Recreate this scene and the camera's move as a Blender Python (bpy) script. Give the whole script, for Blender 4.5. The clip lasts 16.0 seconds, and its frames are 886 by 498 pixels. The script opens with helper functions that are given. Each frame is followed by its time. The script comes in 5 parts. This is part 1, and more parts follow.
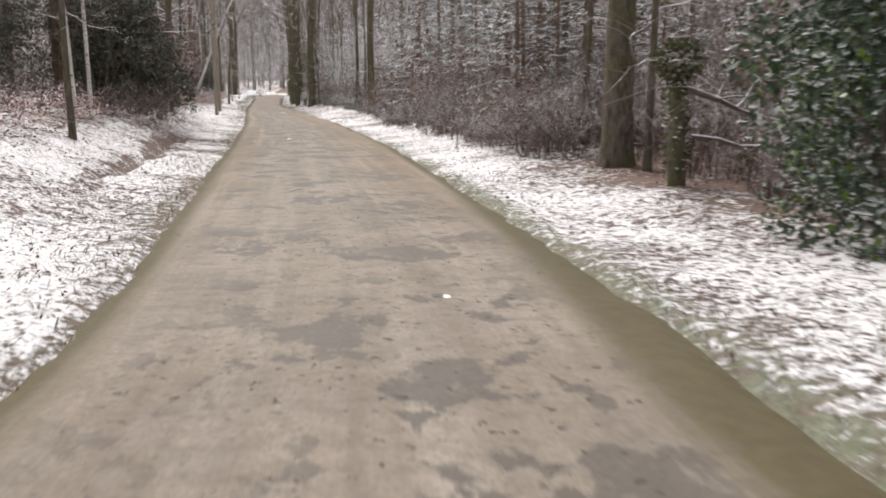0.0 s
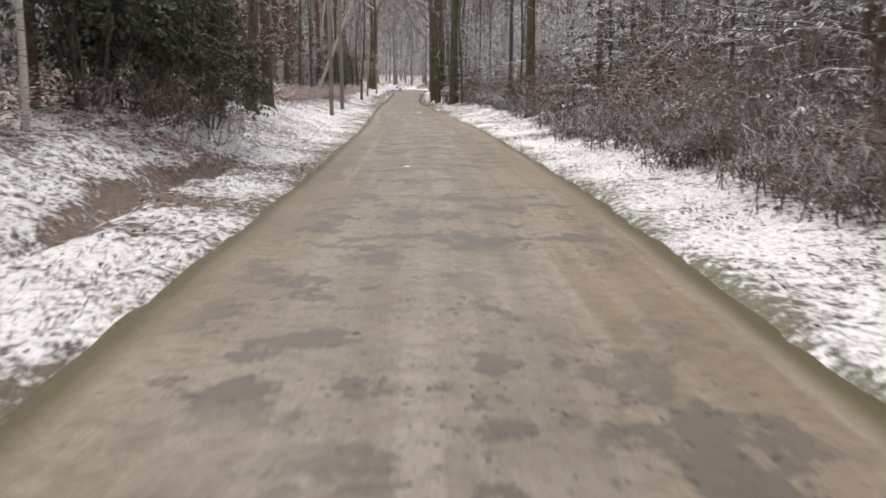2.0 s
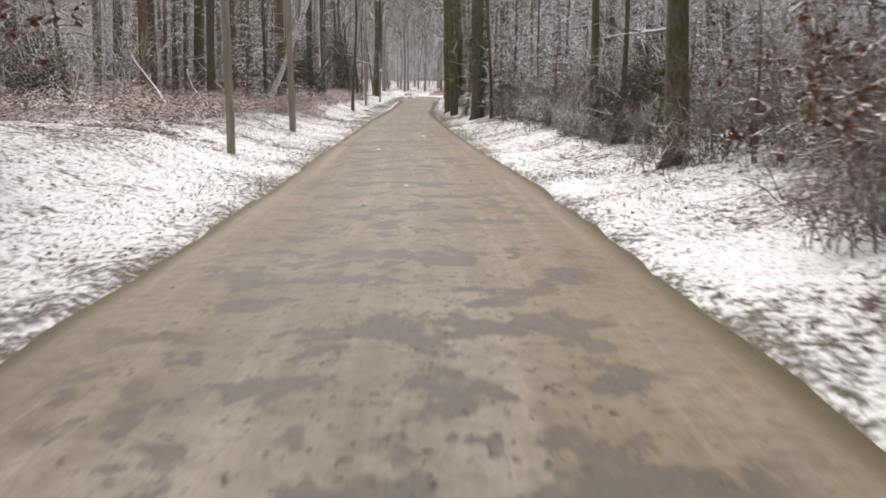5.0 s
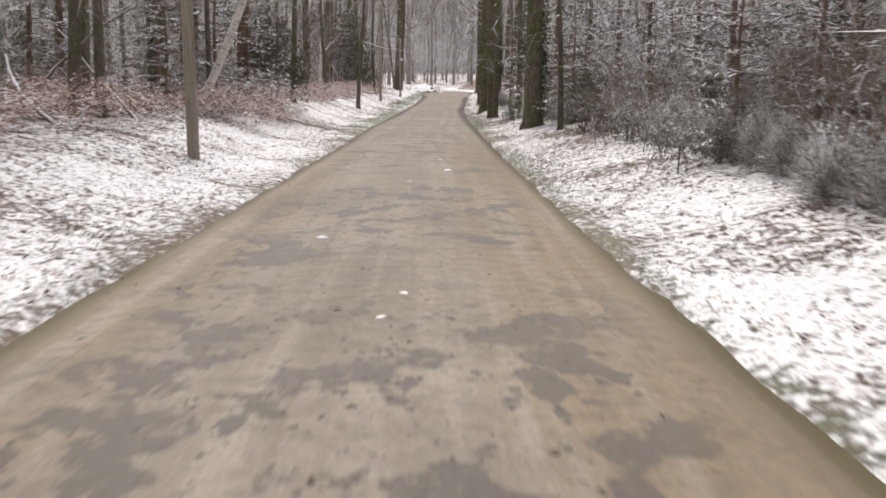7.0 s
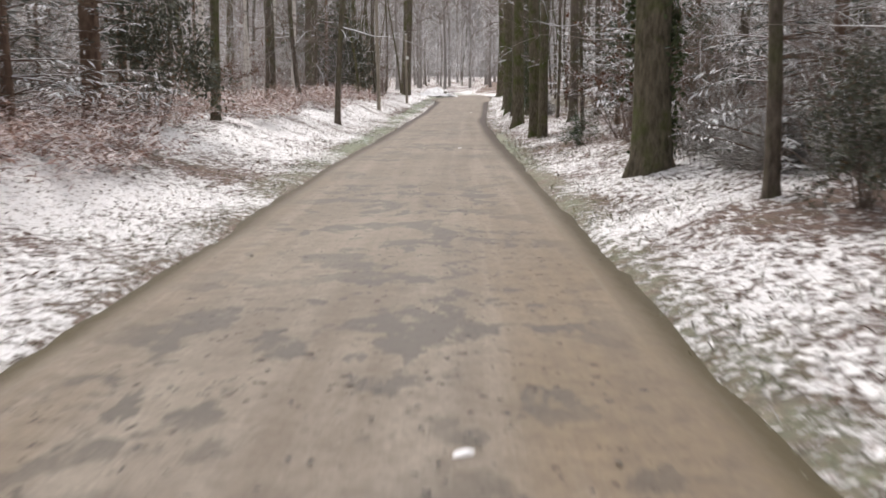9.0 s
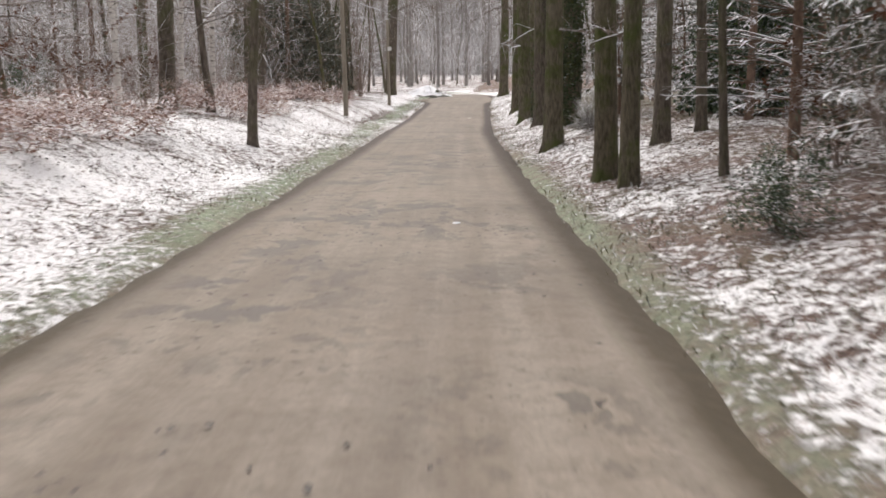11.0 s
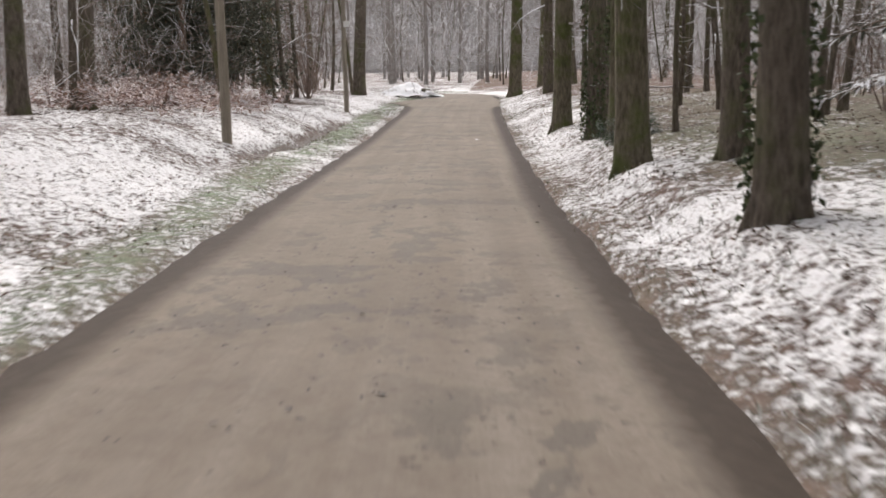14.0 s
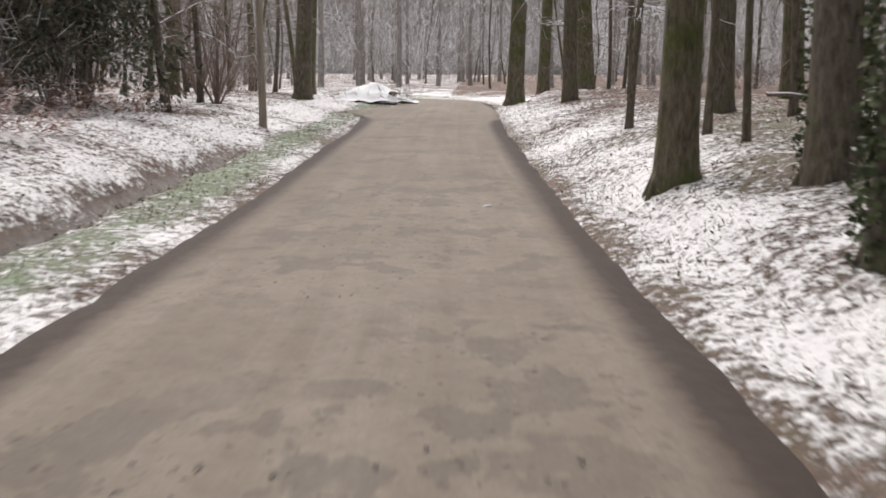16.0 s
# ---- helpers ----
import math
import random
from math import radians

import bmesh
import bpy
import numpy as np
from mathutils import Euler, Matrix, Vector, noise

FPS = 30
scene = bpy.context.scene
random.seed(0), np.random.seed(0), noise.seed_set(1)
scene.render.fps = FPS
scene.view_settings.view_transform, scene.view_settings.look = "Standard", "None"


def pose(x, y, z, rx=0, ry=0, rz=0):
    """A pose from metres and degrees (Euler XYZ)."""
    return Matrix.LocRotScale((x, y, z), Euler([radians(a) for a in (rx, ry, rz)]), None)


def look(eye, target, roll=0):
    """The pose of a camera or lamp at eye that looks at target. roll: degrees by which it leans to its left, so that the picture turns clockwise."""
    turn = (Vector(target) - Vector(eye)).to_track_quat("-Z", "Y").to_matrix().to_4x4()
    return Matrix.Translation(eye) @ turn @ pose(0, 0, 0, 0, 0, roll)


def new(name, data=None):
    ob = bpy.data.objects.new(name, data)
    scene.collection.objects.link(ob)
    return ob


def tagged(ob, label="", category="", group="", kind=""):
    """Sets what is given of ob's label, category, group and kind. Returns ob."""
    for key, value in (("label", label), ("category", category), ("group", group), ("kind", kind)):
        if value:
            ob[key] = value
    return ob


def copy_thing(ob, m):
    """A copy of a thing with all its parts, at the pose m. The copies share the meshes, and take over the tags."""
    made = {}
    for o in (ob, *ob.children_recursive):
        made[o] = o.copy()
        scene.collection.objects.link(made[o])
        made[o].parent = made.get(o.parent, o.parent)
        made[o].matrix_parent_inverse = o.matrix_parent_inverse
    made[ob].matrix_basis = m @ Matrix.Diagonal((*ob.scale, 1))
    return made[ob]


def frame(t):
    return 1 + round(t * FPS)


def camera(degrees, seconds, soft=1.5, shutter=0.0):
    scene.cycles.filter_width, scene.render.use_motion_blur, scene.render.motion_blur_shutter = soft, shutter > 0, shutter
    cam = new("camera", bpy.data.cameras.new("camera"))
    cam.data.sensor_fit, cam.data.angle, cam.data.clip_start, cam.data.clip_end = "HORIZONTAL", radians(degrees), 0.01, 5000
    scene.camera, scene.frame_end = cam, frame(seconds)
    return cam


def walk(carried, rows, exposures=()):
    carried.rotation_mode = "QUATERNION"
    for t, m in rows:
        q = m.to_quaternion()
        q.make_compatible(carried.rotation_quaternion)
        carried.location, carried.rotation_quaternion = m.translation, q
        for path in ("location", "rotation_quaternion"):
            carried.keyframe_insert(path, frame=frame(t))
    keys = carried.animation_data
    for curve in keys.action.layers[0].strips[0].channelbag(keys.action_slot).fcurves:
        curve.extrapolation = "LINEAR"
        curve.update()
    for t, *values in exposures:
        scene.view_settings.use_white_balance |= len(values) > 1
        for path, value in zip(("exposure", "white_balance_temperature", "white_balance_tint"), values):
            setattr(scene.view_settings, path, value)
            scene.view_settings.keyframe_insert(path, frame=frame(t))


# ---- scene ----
# ---- camera ----
cam = camera(46.0, 16.0, soft=1.7, shutter=0.3)
PATH = [
    (0, 0.000, -0.000, 1.303, -8.60, 0.26, -1.09),
    (0.5, -0.102, 2.771, 1.304, -9.02, 0.15, 2.44),
    (1, -0.357, 5.662, 1.305, -8.91, 0.03, 4.89),
    (1.5, -0.725, 8.731, 1.303, -8.81, -0.22, 6.31),
    (2, -1.120, 11.955, 1.300, -8.82, -0.42, 6.69),
    (2.5, -1.522, 15.289, 1.299, -8.83, -0.27, 6.79),
    (3, -1.935, 18.736, 1.291, -9.05, -0.23, 6.76),
    (3.5, -2.348, 22.228, 1.293, -8.98, -0.11, 6.69),
    (6, -4.750, 40.680, 1.300, -8.31, -0.52, 8.58),
    (6.5, -5.340, 44.419, 1.302, -8.79, -0.69, 8.99),
    (7, -5.929, 48.171, 1.301, -8.82, -0.90, 9.17),
    (7.5, -6.519, 51.906, 1.300, -8.95, -0.55, 9.42),
    (8, -7.125, 55.613, 1.299, -9.06, -0.58, 9.69),
    (8.5, -7.743, 59.287, 1.297, -9.02, -0.20, 9.85),
    (9, -8.353, 62.900, 1.303, -8.63, 0.13, 9.98),
    (11.5, -11.023, 79.424, 1.299, -8.79, 0.60, 9.53),
    (12, -11.563, 82.658, 1.294, -9.17, 0.72, 9.25),
    (12.5, -12.090, 85.880, 1.304, -9.06, 0.67, 9.10),
    (13, -12.617, 89.101, 1.293, -9.10, 0.64, 9.07),
    (13.5, -13.146, 92.332, 1.299, -8.75, 0.63, 9.17),
    (14, -13.694, 95.619, 1.300, -8.82, 0.55, 9.19),
    (14.5, -14.231, 98.902, 1.293, -8.75, 0.45, 9.17),
    (15, -14.772, 102.205, 1.306, -8.92, 0.20, 9.08),
    (15.5, -15.296, 105.467, 1.307, -8.57, -0.06, 8.60),
    (16, -15.764, 108.690, 1.302, -8.64, -0.47, 7.90),
]
walk(cam, [(t, pose(x, y, z, 90 + p, r, a)) for t, x, y, z, p, r, a in PATH],
     exposures=[(t, stops, 6800, 12) for t, stops in ((0, 1.0), (0.5, 0.95), (1.5, 0.88), (2.5, 0.78), (3.5, 0.96), (6, 0.97), (7.5, 1.05),
                                                       (8.5, 1.07), (9, 1.04), (11.5, 1.06), (12.3, 1.08), (13.2, 1.0), (14, 0.88), (16, 0.88))])

# ---- world and sun: an overcast winter sky ----
world = bpy.data.worlds.new("overcast_sky")
scene.world = world
world.use_nodes = True
wt = world.node_tree
sky = wt.nodes.new("ShaderNodeTexSky")
sky.sky_type, sky.sun_disc = "NISHITA", False
sky.sun_elevation, sky.sun_rotation = radians(50), radians(-20)
sky.air_density, sky.dust_density = 1.0, 4.0
grey = wt.nodes.new("ShaderNodeHueSaturation")
grey.inputs["Saturation"].default_value = 0.2
wt.links.new(sky.outputs[0], grey.inputs["Color"])
wt.links.new(grey.outputs[0], wt.nodes["Background"].inputs["Color"])
wt.nodes["Background"].inputs["Strength"].default_value = 0.13
sun = new("sun", bpy.data.lights.new("sun", "SUN"))
sun.data.energy, sun.data.angle, sun.data.color = 0.8, radians(40), (1.0, 0.98, 0.97)
sun.matrix_world = look((0, 0, 60), (17.0, -38.0, 10))

# ---- terrain ----
def table(pairs, step=0.5, smooth=9):
    ys = np.arange(-80, 320, step)
    a = np.interp(ys, [p[0] for p in pairs], [p[1] for p in pairs])
    k = np.ones(smooth) / smooth
    return ys, np.convolve(np.pad(a, smooth // 2, mode="edge"), k, "valid")


CENTRE = table([(-80, 12), (-40, 3.2), (-12, 0.5), (0, 0.1), (6.5, -0.34), (10.2, -0.79), (18, -1.78), (25.4, -2.74),
                (31.7, -3.66), (41, -5.05), (48, -6.15), (54.3, -7.3), (64.5, -9.08), (72.8, -10.45), (80, -11.7),
                (92, -13.6), (101.6, -15.1), (108.6, -16.2), (118.6, -17.55), (125.8, -18.55), (135, -19.75),
                (149, -21.3), (320, -40)])
HALF = table([(-80, 1.8), (6, 1.66), (15, 1.83), (25, 1.95), (40, 1.96), (50, 1.88), (60, 1.8), (70, 1.72), (80, 1.76),
              (92, 1.67), (105, 1.67), (115, 1.8), (125, 1.85), (320, 1.9)])
RISE = table([(-80, 0), (110, 0.0), (118, 0.03), (124, 0.14), (130, 0.3), (140, 0.6), (150, 0.8), (165, 0.9), (320, 1.2)])


def bend_points():
    """The last stretch of the lane, which turns left behind the heap."""
    p0, p1, p2, p3 = (-21.4, 150.0), (-22.8, 161.0), (-28.0, 168.0), (-60.0, 176.0)
    out = []
    for i in range(61):
        t = i / 60
        b = ((1 - t) ** 3, 3 * t * (1 - t) ** 2, 3 * t * t * (1 - t), t ** 3)
        out.append((sum(w * p[0] for w, p in zip(b, (p0, p1, p2, p3))), sum(w * p[1] for w, p in zip(b, (p0, p1, p2, p3)))))
    return np.array(out)


BEND = bend_points()


def centre(y): return np.interp(y, *CENTRE)
def half(y): return np.interp(y, *HALF)
def rise(y): return np.interp(y, *RISE)


def vnoise(x, y, size, seed=0):
    """Smooth value noise in -1..1."""
    x, y = np.asarray(x, float) / size + 311.7, np.asarray(y, float) / size + 127.1
    xi, yi = np.floor(x), np.floor(y)
    fx, fy = x - xi, y - yi
    fx, fy = fx * fx * (3 - 2 * fx), fy * fy * (3 - 2 * fy)

    def h(a, b):
        v = np.sin(a * 127.1 + b * 311.7 + seed * 74.7) * 43758.5453
        return v - np.floor(v)
    a = h(xi, yi) * (1 - fx) + h(xi + 1, yi) * fx
    b = h(xi, yi + 1) * (1 - fx) + h(xi + 1, yi + 1) * fx
    return 2 * (a * (1 - fy) + b * fy) - 1


def beyond(x, y):
    """Metres beyond the lane's edge (negative on it), and the side: -1 left, 1 right."""
    x, y = np.atleast_1d(np.asarray(x, float)), np.atleast_1d(np.asarray(y, float))
    u = (x - centre(y)) * 0.99
    e = np.abs(u) - half(y)
    far = y > 138
    if far.any():
        d = np.min(np.hypot(x[far, None] - BEND[None, :, 0], y[far, None] - BEND[None, :, 1]), axis=1) - 1.9
        e[far] = np.where(y[far] > 150, d, np.minimum(e[far], d))
    return e, np.where(u < 0, -1.0, 1.0)


def wander_of_ditch(y):
    return 0.16 * vnoise(y * 0, y, 2.6, 41) + 0.07 * vnoise(y * 0, y, 0.8, 43)


def height(x, y):
    """The ground's height."""
    x, y = np.atleast_1d(np.asarray(x, float)), np.atleast_1d(np.asarray(y, float))
    e, side = beyond(x, y)
    c = np.clip(e, 0, None)
    tall = np.interp(y, [0, 42, 52, 70, 88, 100, 112, 130, 150], [1.0, 1.0, 0.75, 0.75, 0.85, 0.9, 1.05, 0.6, 0.35])
    left = np.interp(c, [0, 0.8, 1.4, 1.9, 2.5, 3.5, 8, 30, 200], [0, 0.06, 0.2, 0.4, 0.68, 0.88, 1.0, 1.4, 4.0]) * tall
    dip = np.interp(y, [11, 17, 27, 33, 111, 115, 124, 128], [0, 1, 1, 0, 0, 1, 1, 0])
    left = left - np.where(y < 60, 0.17, 0.26) * dip * np.exp(-((c - 1.3 - wander_of_ditch(y)) / np.where(y < 60, 0.13, 0.24)) ** 2)
    near = np.interp(c, [0, 1, 1.7, 2.3, 3, 6, 30, 200], [0, 0.09, 0.26, 0.4, 0.48, 0.65, 1.0, 4.0])
    late = np.interp(c, [0, 0.5, 0.9, 2, 4, 30, 200], [0, 0.08, 0.34, 0.6, 0.78, 1.2, 4.0])
    near = near * np.interp(y, [16, 26], [0.12, 1.0])
    k = np.interp(y, [55, 66, 80, 88, 102, 125, 150], [0, 0.4, 0.4, 0.1, 1, 1, 0.3])
    right = near * (1 - k) + late * k
    z = np.where(side < 0, left, right)
    z = np.where(y > 152, 0.12 * np.clip(c, 0, 1) + 0.02 * c, z)
    rough = np.clip(c / 0.8, 0, 1)
    z = z + rough * (0.035 * vnoise(x, y, 0.45) + 0.02 * vnoise(x, y, 0.2, 3) + 0.05 * vnoise(x, y, 1.3, 5))
    z = z + np.clip((c - 3) / 6, 0, 1) * 0.25 * vnoise(x, y, 7, 9)
    return rise(y) + z - np.where(e < 0, 0.06, 0.0)


def ground_z(x, y): return float(height(x, y)[0])
# ---- end of terrain ----

# ---- materials ----
def material(name, rough=0.85, spec=0.3):
    m = bpy.data.materials.new(name)
    m.use_nodes = True
    b = m.node_tree.nodes["Principled BSDF"]
    b.inputs["Roughness"].default_value = rough
    b.inputs["Specular IOR Level"].default_value = spec
    return m, m.node_tree, b


def nd(tree, kind, **values):
    n = tree.nodes.new(kind)
    for key, v in values.items():
        n.inputs[key.replace("_", " ")].default_value = v
    return n


def grain(tree, scale, detail=4.0, rough=0.6, stretch=None, coords="Object"):
    """A noise at real-world size."""
    tc = tree.nodes.new("ShaderNodeTexCoord")
    n = nd(tree, "ShaderNodeTexNoise", Scale=scale, Detail=detail, Roughness=rough)
    if stretch:
        mp = nd(tree, "ShaderNodeMapping", Scale=stretch)
        tree.links.new(tc.outputs[coords], mp.inputs["Vector"])
        tree.links.new(mp.outputs[0], n.inputs["Vector"])
    else:
        tree.links.new(tc.outputs[coords], n.inputs["Vector"])
    return n.outputs["Fac"]


def ramp(tree, fac, stops):
    r = tree.nodes.new("ShaderNodeValToRGB")
    while len(r.color_ramp.elements) < len(stops):
        r.color_ramp.elements.new(0.5)
    for el, (p, c) in zip(r.color_ramp.elements, stops):
        el.position = p
        el.color = (c, c, c, 1) if isinstance(c, (int, float)) else (*c, 1)
    tree.links.new(fac, r.inputs[0])
    return r.outputs[0]


def mix(tree, fac, a, b):
    n = tree.nodes.new("ShaderNodeMix")
    n.data_type = "RGBA"
    for sock, v in ((n.inputs[0], fac), (n.inputs[6], a), (n.inputs[7], b)):
        if isinstance(v, (int, float)):
            sock.default_value = v
        elif isinstance(v, tuple):
            sock.default_value = (*v, 1)
        else:
            tree.links.new(v, sock)
    return n.outputs[2]


def calc(tree, op, a, b=0.0, c=0.0):
    n = tree.nodes.new("ShaderNodeMath")
    n.operation = op
    for sock, v in zip(n.inputs, (a, b, c)):
        if isinstance(v, (int, float)):
            sock.default_value = v
        else:
            tree.links.new(v, sock)
    return n.outputs[0]


def clamp01(tree, v):
    n = tree.nodes.new("ShaderNodeClamp")
    tree.links.new(v, n.inputs[0])
    return n.outputs[0]


def up_facing(tree, low, high, patch=0.35, size=3.0):
    """1 where snow can lie: faces that look up, in broken patches."""
    g = tree.nodes.new("ShaderNodeNewGeometry")
    s = tree.nodes.new("ShaderNodeSeparateXYZ")
    tree.links.new(g.outputs["Normal"], s.inputs[0])
    n = calc(tree, "MULTIPLY_ADD", grain(tree, size, 3), 2 * patch, -patch)
    v = calc(tree, "ADD", s.outputs[2], n)
    m = tree.nodes.new("ShaderNodeMapRange")
    m.inputs["From Min"].default_value, m.inputs["From Max"].default_value = low, high
    tree.links.new(v, m.inputs["Value"])
    return m.outputs[0]


def bump(tree, b, fac, strength, distance=0.02):
    n = nd(tree, "ShaderNodeBump", Strength=strength, Distance=distance)
    tree.links.new(fac, n.inputs["Height"])
    tree.links.new(n.outputs[0], b.inputs["Normal"])


SNOW = (0.80, 0.81, 0.84)


def each(tree):
    return tree.nodes.new("ShaderNodeObjectInfo").outputs["Random"]


def isle(tree):
    return tree.nodes.new("ShaderNodeNewGeometry").outputs["Random Per Island"]


def bark(name, dark, light, moss=0.0, low=0.55, high=0.85, stretch=(5, 5, 1.3)):
    m, t, b = material(name, 0.9, 0.15)
    f = grain(t, 4.0, 6, 0.7, stretch)
    col = mix(t, ramp(t, f, [(0.35, 0.0), (0.68, 1.0)]), dark, light)
    col = mix(t, calc(t, "MULTIPLY", ramp(t, grain(t, 0.9, 3), [(0.45, 0.0), (0.62, 1.0)]), 0.5), col, tuple(0.5 * (p + q) * 1.25 for p, q in zip(dark, light)))
    if moss:
        g = ramp(t, grain(t, 1.6, 6, 0.65), [(0.46, 0.0), (0.62, 1.0)])
        col = mix(t, calc(t, "MULTIPLY", g, moss), col, mix(t, f, (0.04, 0.055, 0.014), (0.105, 0.13, 0.035)))
    col = mix(t, up_facing(t, low, high), col, SNOW)
    t.links.new(col, b.inputs["Base Color"])
    bump(t, b, f, 0.9, 0.03)
    return m


M_BARK = bark("grey_brown_bark", (0.06, 0.049, 0.04), (0.2, 0.166, 0.135), 0.5)
M_PINE = bark("reddish_pine_bark", (0.11, 0.073, 0.057), (0.27, 0.18, 0.135), 0.1)
M_MOSSY = bark("mossy_bark", (0.065, 0.056, 0.04), (0.2, 0.17, 0.125), 0.85)
M_TWIG = bark("snow_dusted_twigs", (0.15, 0.114, 0.095), (0.34, 0.265, 0.228), 0.0, 0.5, 1.0)
M_LIMB = bark("snow_lined_limbs", (0.1, 0.08, 0.068), (0.27, 0.215, 0.18), 0.1, 0.25, 0.65)
# rimed twigs near the lane; farther off the pale colour imitates mist
M_RIME_MIST = bark("rime_and_mist_pale_twigs", (0.2, 0.165, 0.145), (0.4, 0.345, 0.31), 0.0, 0.2, 0.8)
# bark for deep trees: the paleness of mist is put into its colour
M_MIST_BARK = bark("mist_pale_bark", (0.17, 0.15, 0.138), (0.36, 0.33, 0.31), 0.1, 0.0, 0.9)
M_POLE = bark("weathered_pole_timber", (0.21, 0.18, 0.145), (0.4, 0.35, 0.29), 0.1, 0.9, 1.0, (12, 12, 0.4))


def birch_bark():
    m, t, b = material("white_birch_bark", 0.75, 0.3)
    f = grain(t, 5.0, 4, 0.6, (1.0, 1.0, 5.0))
    col = mix(t, ramp(t, f, [(0.36, 0.0), (0.44, 1.0)]), (0.07, 0.06, 0.05), (0.62, 0.58, 0.54))
    t.links.new(mix(t, up_facing(t, 0.5, 0.9), col, SNOW), b.inputs["Base Color"])
    bump(t, b, f, 0.4, 0.01)
    return m


M_BIRCH = birch_bark()


def foliage(name, dark, light, low=0.2, high=0.75, odd=None, patch=0.5, size=2.2):
    m, t, b = material(name, 0.7, 0.2)
    r = isle(t)
    col = mix(t, r, dark, light)
    if odd:
        col = mix(t, calc(t, "GREATER_THAN", r, 0.93), col, odd)
    col = mix(t, calc(t, "MULTIPLY", each(t), 0.35), col, tuple(c * 0.6 for c in dark))
    col = mix(t, up_facing(t, low, high, patch, size), col, SNOW)
    t.links.new(col, b.inputs["Base Color"])
    return m


M_HOLLY = foliage("evergreen_leaves", (0.045, 0.068, 0.042), (0.115, 0.155, 0.095), 0.6, 1.2, (0.13, 0.2, 0.04), 0.6, 1.3)
M_NEEDLE = foliage("conifer_needles", (0.055, 0.073, 0.06), (0.145, 0.172, 0.14), 0.15, 0.85, None, 0.55, 1.6)
M_LADEN = foliage("snow_laden_needles", (0.06, 0.07, 0.055), (0.15, 0.165, 0.13), -0.15, 0.6, None, 0.55, 1.2)
M_YEW = foliage("dark_yew_needles", (0.07, 0.077, 0.058), (0.165, 0.17, 0.122), 0.85, 1.4, (0.16, 0.1, 0.05), 0.5, 1.2)
M_IVY = foliage("ivy_leaves", (0.048, 0.064, 0.034), (0.125, 0.148, 0.072), 0.75, 1.3)
M_CAP = foliage("olive_ivy_leaves", (0.066, 0.068, 0.036), (0.165, 0.16, 0.085), 0.65, 1.2)
M_RUST = foliage("withered_rust_leaves", (0.09, 0.035, 0.018), (0.24, 0.115, 0.06), 0.35, 0.95)
M_HEATH = foliage("frosted_heath", (0.1, 0.086, 0.072), (0.29, 0.262, 0.23), 0.45, 1.1, None, 0.5, 1.8)
M_BRACKEN = foliage("dead_bracken", (0.16, 0.08, 0.056), (0.38, 0.215, 0.16), 0.67, 1.25, None, 0.55, 1.0)
M_BRAMBLE = foliage("withered_bramble", (0.075, 0.05, 0.04), (0.24, 0.168, 0.138), 0.45, 1.1, None, 0.5, 1.8)
M_GRASS = foliage("frosted_grass", (0.07, 0.075, 0.03), (0.22, 0.2, 0.11), 0.5, 1.1)
M_LITTER = foliage("fallen_leaves", (0.035, 0.022, 0.015), (0.16, 0.095, 0.06), 0.98, 1.3)


def flat(name, colour, rough=0.7, var=0.25):
    m, t, b = material(name, rough)
    f = grain(t, 9.0, 4)
    t.links.new(mix(t, f, tuple(c * (1 - var) for c in colour), tuple(min(1, c * (1 + var)) for c in colour)), b.inputs["Base Color"])
    bump(t, b, f, 0.3, 0.01)
    return m


M_SNOW = flat("snow_crust", (0.76, 0.77, 0.8), 0.6, 0.06)
M_PLATE = flat("white_plate", (0.7, 0.7, 0.68), 0.5, 0.08)
M_DEBRIS = flat("dark_wet_debris", (0.03, 0.022, 0.017), 0.6, 0.5)


def attribute(tree, name):
    a = tree.nodes.new("ShaderNodeAttribute")
    a.attribute_name = name
    return a.outputs["Fac"]


